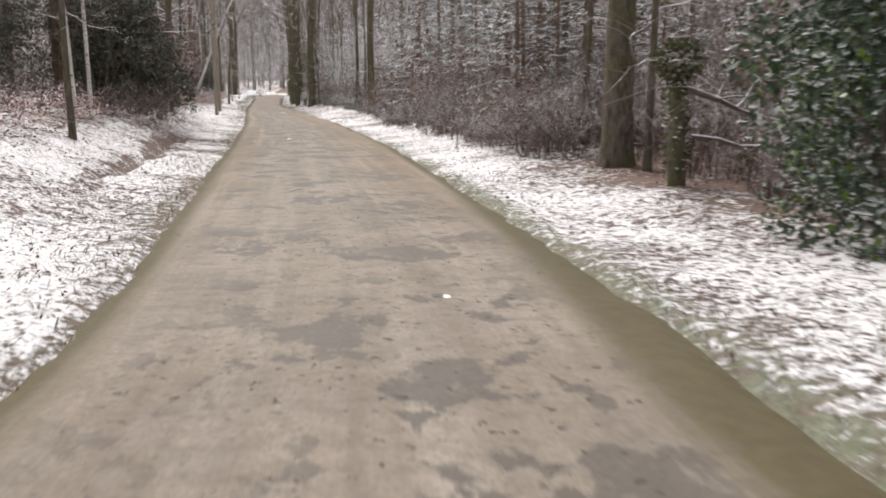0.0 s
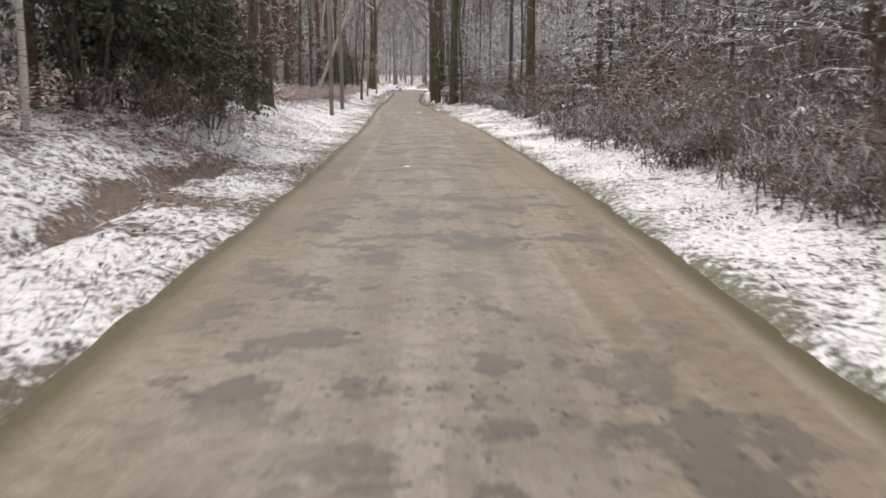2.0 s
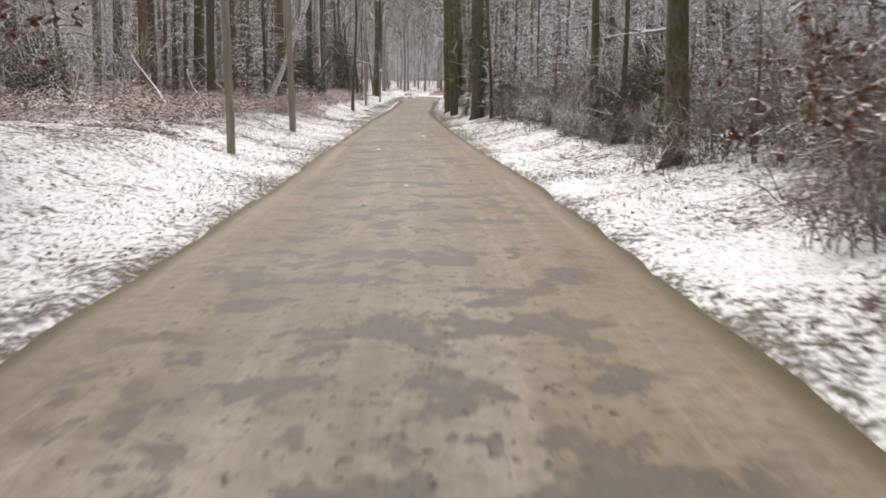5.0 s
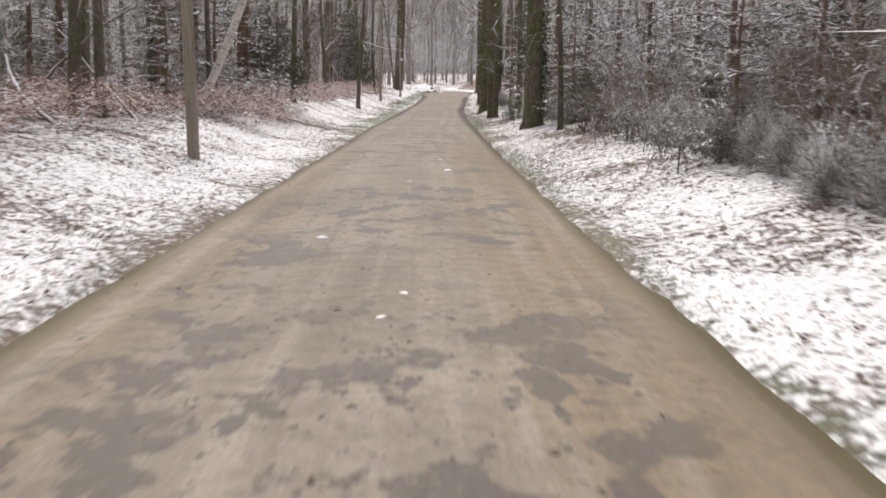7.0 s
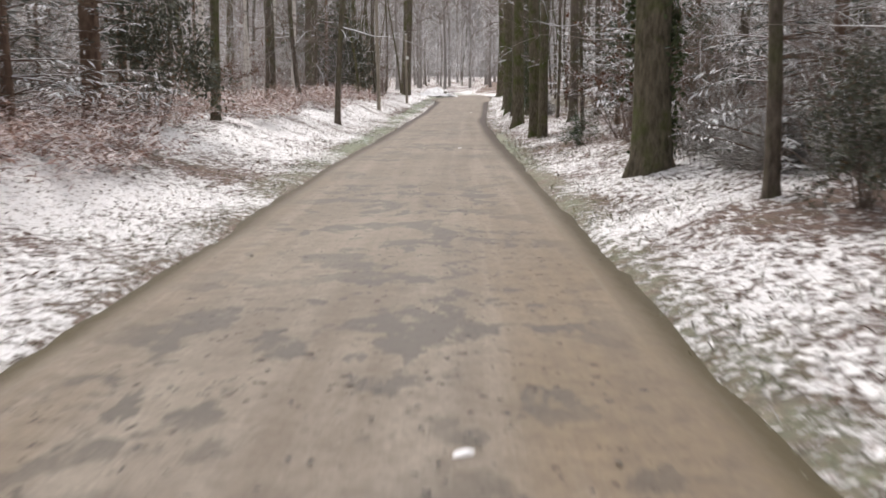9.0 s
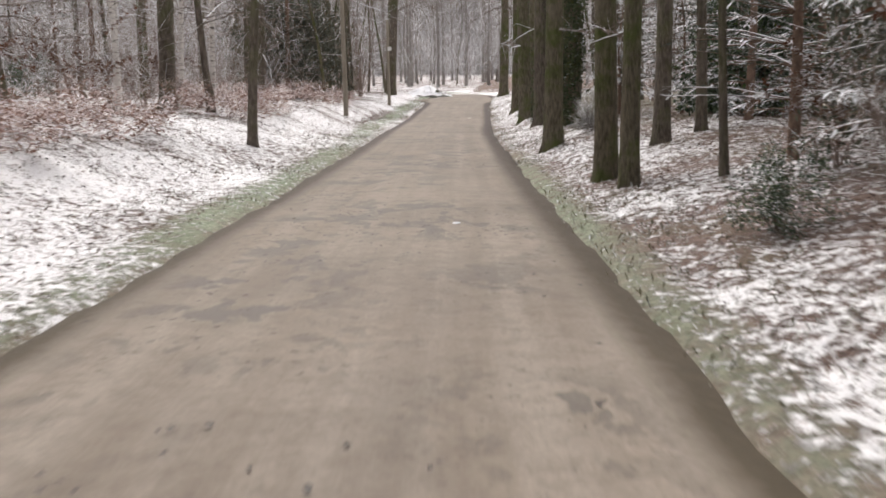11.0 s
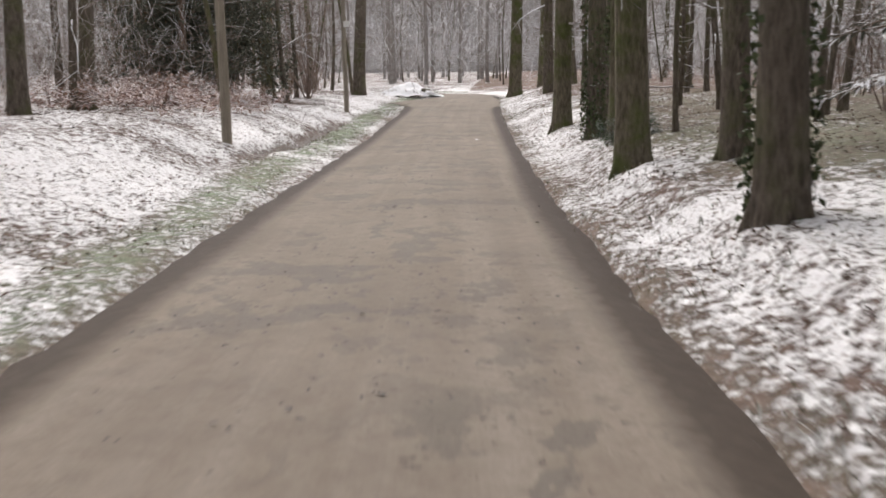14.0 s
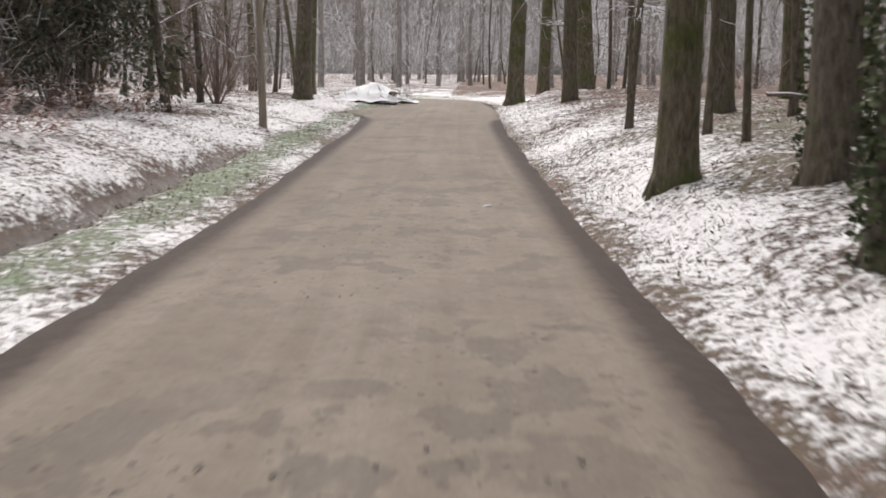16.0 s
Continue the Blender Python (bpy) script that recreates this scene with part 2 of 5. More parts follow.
def ground_material():
    m, t, b = material("snowy_leaf_litter", 0.8, 0.25)
    fine = grain(t, 17.0, 6, 0.72)
    speck = grain(t, 6.5, 5, 0.66, (1.25, 0.85, 1.0))
    wide = grain(t, 0.45, 4, 0.55)
    litter = mix(t, ramp(t, fine, [(0.35, 0.0), (0.65, 1.0)]), (0.055, 0.037, 0.03), (0.26, 0.172, 0.14))
    litter = mix(t, ramp(t, grain(t, 1.1, 4), [(0.52, 0.0), (0.66, 0.7)]), litter, (0.11, 0.085, 0.05))
    grass = mix(t, ramp(t, grain(t, 22.0, 5, 0.7, (1.0, 0.6, 1.0)), [(0.35, 0.0), (0.65, 1.0)]), (0.09, 0.128, 0.068), (0.335, 0.4, 0.285))
    soil = mix(t, clamp01(t, calc(t, "MULTIPLY", attribute(t, "grass"), ramp(t, grain(t, 3.2, 5, 0.65), [(0.34, 0.35), (0.56, 1.0)]))), litter, grass)
    # the wet bed of the ditch: dark earth with a film of silt
    silt = mix(t, ramp(t, speck, [(0.4, 0.0), (0.6, 1.0)]), (0.03, 0.023, 0.019), (0.11, 0.09, 0.078))
    wet = clamp01(t, calc(t, "ADD", attribute(t, "wet"), calc(t, "MULTIPLY_ADD", speck, 0.8, -0.45)))
    soil = mix(t, wet, soil, silt)
    cover = calc(t, "ADD", calc(t, "MULTIPLY", fine, 0.85), calc(t, "ADD", calc(t, "MULTIPLY", speck, 0.75), calc(t, "MULTIPLY", wide, 0.5)))
    cover = calc(t, "ADD", cover, calc(t, "SUBTRACT", attribute(t, "snow"), 1.545))
    m1 = t.nodes.new("ShaderNodeMapRange")
    m1.inputs["From Min"].default_value, m1.inputs["From Max"].default_value = -0.03, 0.06
    t.links.new(cover, m1.inputs["Value"])
    dots = ramp(t, grain(t, 24.0, 3, 0.6, (1.0, 0.8, 1.0)), [(0.56, 0.0), (0.64, 1.0)])
    snow = mix(t, fine, (0.74, 0.735, 0.75), (0.92, 0.915, 0.925))
    t.links.new(mix(t, m1.outputs[0], soil, mix(t, calc(t, "MULTIPLY", dots, 0.75), snow, litter)), b.inputs["Base Color"])
    t.links.new(calc(t, "MULTIPLY_ADD", wet, -0.35, 0.8), b.inputs["Roughness"])
    bump(t, b, calc(t, "ADD", calc(t, "MULTIPLY", m1.outputs[0], 0.6), fine), 0.8, 0.04)
    return m


def road_material():
    m, t, b = material("compacted_gravel_lane", 0.85, 0.2)
    fine = grain(t, 34.0, 5, 0.7)
    grit = grain(t, 7.0, 6, 0.65)
    wide = grain(t, 0.5, 4, 0.6)

    def lane_noise(scale, detail, across, along, rough=0.6):
        v = t.nodes.new("ShaderNodeCombineXYZ")
        t.links.new(calc(t, "MULTIPLY", attribute(t, "across"), across), v.inputs[0])
        t.links.new(calc(t, "MULTIPLY", attribute(t, "along"), along), v.inputs[1])
        n = nd(t, "ShaderNodeTexNoise", Scale=scale, Detail=detail, Roughness=rough)
        t.links.new(v.outputs[0], n.inputs["Vector"])
        return n.outputs["Fac"]

    # buff gravel, paler and darker in soft blotches
    base = mix(t, ramp(t, wide, [(0.36, 0.0), (0.64, 1.0)]), (0.2, 0.172, 0.142), (0.285, 0.247, 0.205))
    # smooth ochre silt beside the wheel tracks
    ochre = clamp01(t, calc(t, "ADD", attribute(t, "ochre"), calc(t, "MULTIPLY_ADD", lane_noise(1.0, 5, 1.3, 0.5), 1.3, -0.65)))
    base = mix(t, calc(t, "MULTIPLY", ochre, 0.85), base, mix(t, grit, (0.18, 0.132, 0.082), (0.255, 0.193, 0.125)))
    # wheel tracks: pale and dull streaks that run with the lane
    streak = lane_noise(1.0, 5, 3.6, 0.09)
    base = mix(t, calc(t, "MULTIPLY", ramp(t, streak, [(0.5, 0.0), (0.64, 1.0)]), 0.6), base, (0.33, 0.292, 0.248))
    base = mix(t, calc(t, "MULTIPLY", ramp(t, streak, [(0.34, 1.0), (0.48, 0.0)]), 0.5), base, (0.16, 0.13, 0.1))
    base = mix(t, ramp(t, grit, [(0.34, 0.45), (0.55, 0.0)]), base, (0.12, 0.094, 0.073))
    base = mix(t, ramp(t, fine, [(0.35, 0.4), (0.6, 0.0)]), base, (0.085, 0.068, 0.055))
    base = mix(t, calc(t, "MULTIPLY", attribute(t, "mud"), 0.5), base, mix(t, wide, (0.135, 0.107, 0.087), (0.195, 0.157, 0.126)))
    # worn grey patches where the stones show, broken up and in clusters
    where = ramp(t, grain(t, 0.3, 3, 0.5), [(0.38, 0.0), (0.5, 1.0)])
    patch = ramp(t, lane_noise(1.0, 8, 1.7, 1.2, 0.6), [(0.525, 0.0), (0.555, 1.0)])
    broken = ramp(t, lane_noise(1.0, 5, 7.0, 3.0, 0.6), [(0.34, 0.25), (0.46, 1.0)])
    holes = ramp(t, lane_noise(1.0, 5, 2.9, 1.5, 0.55), [(0.605, 0.0), (0.63, 1.0)])
    k = calc(t, "MAXIMUM", calc(t, "MULTIPLY", calc(t, "MULTIPLY", patch, broken), where), calc(t, "MULTIPLY", holes, calc(t, "MULTIPLY_ADD", where, 0.8, 0.2)))
    k = calc(t, "MULTIPLY", k, attribute(t, "worn"))
    base = mix(t, calc(t, "MULTIPLY", k, 0.9), base, mix(t, fine, (0.034, 0.028, 0.023), (0.098, 0.084, 0.069)))
    # crumbs and wet leaves trodden in
    dots = calc(t, "MULTIPLY", ramp(t, grain(t, 15.0, 2, 0.5), [(0.665, 0.0), (0.7, 1.0)]), calc(t, "MULTIPLY_ADD", where, 0.8, 0.15))
    base = mix(t, calc(t, "MULTIPLY", dots, attribute(t, "worn")), base, (0.03, 0.023, 0.018))
    # the muddy, mossy margin
    edge = clamp01(t, calc(t, "ADD", attribute(t, "margin"), calc(t, "MULTIPLY_ADD", grit, 1.3, -0.65)))
    moss = mix(t, grit, (0.05, 0.041, 0.02), (0.125, 0.104, 0.055))
    mud = mix(t, grit, (0.028, 0.02, 0.017), (0.075, 0.056, 0.048))
    base = mix(t, edge, base, mix(t, attribute(t, "mud"), moss, mud))
    t.links.new(base, b.inputs["Base Color"])
    t.links.new(calc(t, "MULTIPLY_ADD", k, -0.2, 0.85), b.inputs["Roughness"])
    bump(t, b, calc(t, "ADD", calc(t, "SUBTRACT", fine, calc(t, "MULTIPLY", k, 0.8)), grit), 0.4, 0.01)
    return m


# ---- building helpers ----
class Soup:
    """Collects tubes and leaves as plain vertices and faces for one mesh."""

    def __init__(self):
        self.v, self.f = [], []

    def tube(self, pts, radii, sides=5, cap=True, joint=None):
        pts = [Vector(p) for p in pts]
        start = len(self.v)
        side = None
        for i, p in enumerate(pts):
            d = (pts[min(i + 1, len(pts) - 1)] - pts[max(i - 1, 0)]).normalized()
            if side is None:
                side = d.orthogonal().normalized()
            else:
                side = (side - d * side.dot(d)).normalized()
            up = d.cross(side)
            for k in range(sides):
                a = 2 * math.pi * k / sides
                self.v.append(p + (side * math.cos(a) + up * math.sin(a)) * radii[i])
        for i in range(len(pts) - 1):
            for k in range(sides):
                a, b = start + i * sides + k, start + i * sides + (k + 1) % sides
                self.f.append((a, b, b + sides, a + sides))
        if joint is not None:
            self.f.append((joint, start, start + 1))
        if cap and sides > 2:
            self.f.append(tuple(start + (len(pts) - 1) * sides + k for k in range(sides)))
        return start

    def sliver(self, p, d, length, r):
        """One fine twig: a three-sided spike."""
        d = d.normalized()
        a = d.orthogonal().normalized() * r
        b = d.cross(a)
        i = len(self.v)
        self.v += [p + a, p - a * 0.5 + b * 0.87, p - a * 0.5 - b * 0.87, p + d * length]
        self.f += [(i, i + 1, i + 3), (i + 1, i + 2, i + 3), (i + 2, i, i + 3)]

    def leaf(self, p, d, n, length, width):
        """A leaf folded along its rib."""
        d = d.normalized()
        s = d.cross(n)
        if s.length < 1e-4:
            s = d.orthogonal()
        s.normalize()
        n = s.cross(d)
        i = len(self.v)
        self.v += [p, p + d * length * 0.5 + s * width + n * width * 0.25, p + d * length, p + d * length * 0.5 - s * width + n * width * 0.25]
        self.f += [(i, i + 1, i + 2), (i, i + 2, i + 3)]

    def mesh(self, name, mat, smooth=False):
        me = bpy.data.meshes.new(name)
        me.from_pydata(self.v, [], self.f)
        me.materials.append(mat)
        if smooth:
            me.polygons.foreach_set("use_smooth", [True] * len(me.polygons))
        return me


def rnd(a, b): return random.uniform(a, b)


def any_way(flat=1.0):
    while True:
        v = Vector((rnd(-1, 1), rnd(-1, 1), rnd(-1, 1) * flat))
        if 0.05 < v.length < 1:
            return v.normalized()


def part(name, mesh, parent, label=""):
    ob = new(name, mesh)
    ob.parent = parent
    if label:
        ob["label"] = label
    return ob


def thing(name, label, category, group="", kind=""):
    return tagged(new(name), label, category, group, kind)


def wander(p, d, length, steps, bend, lift=0.0):
    pts = [Vector(p)]
    d = d.normalized()
    for _ in range(steps):
        d = (d + any_way() * bend + Vector((0, 0, lift))).normalized()
        pts.append(pts[-1] + d * (length / steps))
    return pts


def branch(soup, p, d, length, radius, depth, sides, lift, spread=0.9, kids=4, joint=None):
    """A limb that forks down to twigs."""
    n = (2, 3, 4)[min(depth, 2)]
    pts = wander(p, d, length, n, 0.28, lift)
    sides = max(3, sides)
    root = soup.tube(pts, [radius * (1 - 0.75 * i / n) for i in range(n + 1)], sides, cap=False, joint=joint)
    if depth <= 0:
        return
    for k in range(kids):
        t = rnd(0.3, 1.0)
        i = min(n - 1, int(t * n))
        q = pts[i].lerp(pts[i + 1], t * n - i)
        w = (pts[i + 1] - pts[i]).normalized()
        branch(soup, q, w + any_way() * spread, length * rnd(0.35, 0.62), radius * 0.45, depth - 1, sides - 1, lift, spread, kids, root + (i + (t * n - i > 0.5)) * sides)
# ---- ground and lane ----
def steps_between(parts):
    out = []
    for a, b, n in parts:
        out += list(np.linspace(a, b, n, endpoint=False))
    return np.array(out + [parts[-1][1]])


def grid_mesh(name, xs, ys, zs, mat):
    r, c = xs.shape
    me = bpy.data.meshes.new(name)
    v = np.stack([xs, ys, zs], -1).reshape(-1, 3)
    i = np.arange(r * c).reshape(r, c)
    f = np.stack([i[:-1, :-1], i[:-1, 1:], i[1:, 1:], i[1:, :-1]], -1).reshape(-1, 4)
    me.from_pydata(v.tolist(), [], f.tolist())
    me.materials.append(mat)
    me.polygons.foreach_set("use_smooth", [True] * len(me.polygons))
    return me


def put_attribute(me, name, values):
    me.attributes.new(name, "FLOAT", "POINT").data.foreach_set("value", np.ascontiguousarray(values.ravel(), dtype=np.float32))


def build_ground():
    us = steps_between([(-1500, -200, 5), (-200, -40, 12), (-40, -12, 22), (-12, -6.5, 22), (-6.5, 6.5, 70), (6.5, 12, 22), (12, 40, 22), (40, 200, 12), (200, 1500, 5)])
    ys = steps_between([(-1500, -200, 5), (-200, -20, 14), (-20, 0, 30), (0, 150, 500), (150, 185, 80), (185, 260, 30), (260, 1500, 10)])
    U, Y = np.meshgrid(us, ys)
    X = centre(Y) + U
    Z = height(X.ravel(), Y.ravel()).reshape(X.shape)
    me = grid_mesh("ground", X, Y, Z, ground_material())
    e, side = beyond(X.ravel(), Y.ravel())
    y = Y.ravel()
    # how much snow lies: most on the open banks, less under the trees and on the verge
    s = np.interp(e, [0, 0.12, 0.4, 3.5, 6, 12], [0.47, 0.56, 0.6, 0.6, 0.55, 0.5])
    lit = np.interp(y, [0, 60, 80, 108, 116], [0.0, 0.0, -0.07, -0.06, -0.01])
    s = s + np.where(side > 0, lit, 0)
    s = s - np.where(side > 0, np.interp(e, [0.3, 1.2, 2.0, 3.0], [0.0, 0.0, 0.03, 0.1]) * np.interp(y, [30, 44], [1, 0]), 0)
    s = s - np.where(side > 0, np.interp(e, [1.0, 2.0, 3.5], [0, 0.11, 0.15]) * np.interp(y, [92, 108], [0.3, 1.0]), 0)
    s = s - np.where(side > 0, 0.06 * np.interp(y, [14, 24], [1, 0]), 0)
    s = s + np.where((side < 0) & (e > 2.4) & (e < 8), -0.05, 0)
    dip = np.interp(y, [11, 17, 27, 33, 111, 115, 124, 128], [0, 1, 1, 0, 0, 1, 1, 0])
    bed = dip * np.exp(-((e - 1.3 - np.where(y < 60, 0.1, 0.0) - wander_of_ditch(y)) / np.where(y < 60, 0.11, 0.18)) ** 2)
    s = s - np.where(side < 0, np.where(y < 60, 0.3, 0.45) * bed * (0.9 + 0.5 * vnoise(X.ravel(), y, 1.6, 44)), 0)
    for bx, by, br, bk in ((-14.3, 76.8, 1.5, 0.13), (-6.7, 26.8, 1.1, 0.12), (-17.5, 92.0, 1.2, 0.06), (-10.5, 89.5, 2.0, 0.08), (-9.3, 85.0, 2.0, 0.1), (-2.4, 12.0, 1.2, 0.07), (-5.4, 22.6, 0.8, 0.2), (-5.9, 24.6, 0.7, 0.12), (-5.0, 20.2, 0.6, 0.12), (-6.0, 69.5, 1.2, 0.14), (-6.8, 71.2, 0.9, 0.12), (-5.2, 67.6, 1.0, 0.1)):
        s = s - bk * np.exp(-((X.ravel() - bx) ** 2 + (y - by) ** 2) / br ** 2)
    mid = np.where(side < 0, np.interp(y, [80, 97, 110, 130], [0.25, 0.3, 0.62, 0.7]), 0.1)
    g = np.exp(-((e - mid) / np.where(side < 0, np.interp(y, [100, 114], [0.32, 0.42]), 0.24)) ** 4) * (1.1 + 0.2 * vnoise(X.ravel(), y, 3.0, 33))
    green = np.where(side < 0, np.interp(y, [70, 88, 100, 106, 135], [0.15, 0.8, 0.75, 0.8, 1.0]), np.interp(y, [20, 40, 60, 78, 86, 94, 100], [0.5, 0.3, 0.4, 0.4, 0.6, 0.5, 0.1]) * np.where(y < 60, 1.0, np.clip((0.75 - e) / 0.3, 0, 1)))
    s = s - 0.16 * np.clip(g * green, 0, 1) * np.where((side < 0) | (y > 76), 1.0, 0.4)
    put_attribute(me, "snow", s + 0.04 * vnoise(X.ravel(), y, 2.5, 21))
    moss = np.where(side > 0, np.interp(e, [0.9, 1.8], [0, 0.3]) * np.interp(y, [92, 104, 126, 136], [0, 1, 1, 0]), 0) * (1 + 0.6 * vnoise(X.ravel(), y, 2.0, 39))
    put_attribute(me, "grass", np.clip(g * green + moss, 0, 1))
    put_attribute(me, "wet", np.where(side < 0, np.clip(bed * np.where(y < 60, 0.35, 1.1), 0, 1), 0))
    tagged(new("ground", me), "snow-dusted leaf litter and low banks of a winter wood", "ground", kind="structure")


def build_road():
    ys = np.arange(-60, 150.01, 0.3)
    line = np.stack([centre(ys), ys], -1)
    line = np.vstack([line, BEND[1:]])
    tan = np.gradient(line, axis=0)
    tan /= np.linalg.norm(tan, axis=1)[:, None]
    nrm = np.stack([tan[:, 1], -tan[:, 0]], -1)
    w = half(line[:, 1])
    rag = 0.05 * vnoise(line[:, 1] * 0, line[:, 1] - line[:, 0] * 0.3, 1.1, 2) + 0.05 * vnoise(line[:, 0] * 0, line[:, 1] - line[:, 0] * 0.3, 0.35, 8)
    rag2 = 0.05 * vnoise(line[:, 1] * 0, line[:, 1] - line[:, 0] * 0.3, 1.2, 12) + 0.05 * vnoise(line[:, 0] * 0, line[:, 1] - line[:, 0] * 0.3, 0.4, 18)
    # a muddy pull-in on the left before the bend
    bay = 1.5 * np.exp(-((line[:, 1] - 141.5) / 3.2) ** 2)
    k = np.linspace(-1, 1, 31)
    off = np.where(k[None, :] < 0, k[None, :] * (w + rag + bay)[:, None], k[None, :] * (w + rag2)[:, None])
    X = line[:, :1] + nrm[:, :1] * off
    Y = line[:, 1:] + nrm[:, 1:] * off
    crown = 0.03 * (1 - k[None, :] ** 2) - 0.05 * np.clip((np.abs(k[None, :]) - 0.9) / 0.1, 0, 1)
    Z = rise(line[:, 1])[:, None] + 0.012 + crown + 0.006 * vnoise(X, Y, 0.7, 4) - 0.012 * np.exp(-((np.abs(off) - 0.75) / 0.3) ** 2)
    me = grid_mesh("road", X, Y, Z, road_material())
    wide = np.maximum(np.abs(off), 0) / w[:, None]
    inner = (w + bay)[:, None] - np.abs(off) - np.interp(line[:, 1], [0, 4, 9, 14, 60, 95], [0.1, 0.3, 0.14, 0.02, -0.06, 0.14])[:, None] * np.where((off < 0) & (line[:, 1:] < 30), 0.0, 1.0)
    put_attribute(me, "margin", np.interp(inner, [-0.3, 0.1, 0.2, 0.33, 0.55, 2], [1.4, 1.1, 0.6, -0.1, -0.6, -0.8]))
    put_attribute(me, "mud", np.broadcast_to(np.interp(line[:, 1], [55, 85, 110], [0.0, 0.7, 1.0])[:, None], X.shape) + 0)
    worn = np.interp(line[:, 1], [0, 20, 70, 90, 110, 150], [0.9, 1.0, 1.0, 0.8, 0.55, 0.5])[:, None] * np.interp(wide, [0, 0.65, 0.85], [1, 0.9, 0.0])
    put_attribute(me, "worn", worn)
    put_attribute(me, "across", off + 0 * X)
    put_attribute(me, "ochre", np.interp(off, [-1.6, -1.1, -0.7, 0.3, 0.8, 1.4], [0.6, 0.4, -0.5, -0.5, 0.8, 0.9]) * np.interp(line[:, 1], [6, 18, 66, 82], [0.0, 1.0, 1.0, 0.0])[:, None])
    run = np.concatenate([[0], np.cumsum(np.hypot(*np.diff(line, axis=0).T))])
    put_attribute(me, "along", run[:, None] + 0 * X)
    tagged(new("road", me), "narrow unmade lane of worn buff gravel with muddy edges", "lane", kind="structure")


build_ground()
build_road()


# ---- trees ----
def trunk_points(h, lean, kink=0.25):
    n = 10
    a, b = rnd(0, 6.28), rnd(0, 6.28)
    pts = []
    for i in range(n + 1):
        t = (i / n) ** 1.5
        pts.append(Vector((lean * h * t * math.cos(a) + kink * math.sin(t * 7 + b) * t, lean * h * t * math.sin(a) + kink * math.sin(t * 6 + a) * t, h * t)))
    return pts


def along(pts, z):
    for a, b in zip(pts, pts[1:]):
        if b.z >= z:
            return a.lerp(b, (z - a.z) / max(1e-6, b.z - a.z))
    return pts[-1]


def bare_tree(name, label, mat, h=17, d=0.4, lean=0.02, first=3.0, low=5, ivy=0.0, crown_kids=9, kink=0.25, group="woodland trees", fine=2):
    """A leafless tree: a flared trunk, a crown of limbs, a few low dead branches, and ivy."""
    tree = thing(name, label, "tree", group)
    s = Soup()
    pts = trunk_points(h, lean, kink)
    rad = []
    for p in pts:
        t = p.z / h
        rad.append(d / 2 * ((1 - 0.8 * t) + 0.3 * math.exp(-p.z / 0.25)))
    pts[0] = pts[0] + Vector((0, 0, -0.25))
    s.tube(pts, rad, 9)
    for k in range(5):
        a = k * 1.257 + rnd(-0.3, 0.3)
        o = Vector((math.cos(a), math.sin(a), 0))
        s.tube([o * d * 0.2 + Vector((0, 0, 0.45)), o * d * 0.5 + Vector((0, 0, 0.1)), o * d * 0.8 + Vector((0, 0, -0.12))], [d * 0.15, d * 0.13, d * 0.05], 6)
    part("trunk", s.mesh("trunk", mat, True), tree)
    c = Soup()
    for k in range(crown_kids):
        z = h * (0.42 + 0.56 * k / crown_kids)
        a = k * 2.4 + rnd(-0.4, 0.4)
        branch(c, along(pts, z), Vector((math.cos(a), math.sin(a), rnd(0.4, 1.0))), h * rnd(0.16, 0.26), d * 0.16, fine, 4 + fine // 2, 0.06, 0.9, 3)
    for k in range(low):
        z = first + (h * 0.4 - first) * rnd(0, 1) ** 1.3
        a = rnd(0, 6.28)
        branch(c, along(pts, z), Vector((math.cos(a), math.sin(a), rnd(-0.2, 0.5))), rnd(1.0, 2.2), d * 0.06 + 0.008, fine, 3, -0.02, 1.0, 3)
    part("crown", c.mesh("crown", M_LIMB), tree, "bare limbs and twigs lined with snow")
    if ivy:
        v = Soup()
        patches = [(rnd(0, 1) ** 1.3 * h * 0.45, rnd(-1.6, 1.6) + 4.2, rnd(0.25, 0.7)) for _ in range(int(34 * ivy))]
        for k in range(int(3600 * ivy)):
            z, a, w = random.choice(patches)
            z, a = abs(z + random.gauss(0, w)), a + random.gauss(0, 0.45)
            o = Vector((math.cos(a), math.sin(a), 0))
            v.leaf(along(pts, z) + o * (d * 0.5 * (1 - 0.5 * z / h) + rnd(0, 0.1)), Vector((rnd(-1, 1), rnd(-1, 1), rnd(-1, 0.2))), o + any_way() * 0.5, rnd(0.05, 0.09), rnd(0.02, 0.036))
        part("ivy", v.mesh("ivy", M_IVY), tree, "dark green ivy climbing the bark")
    return tree


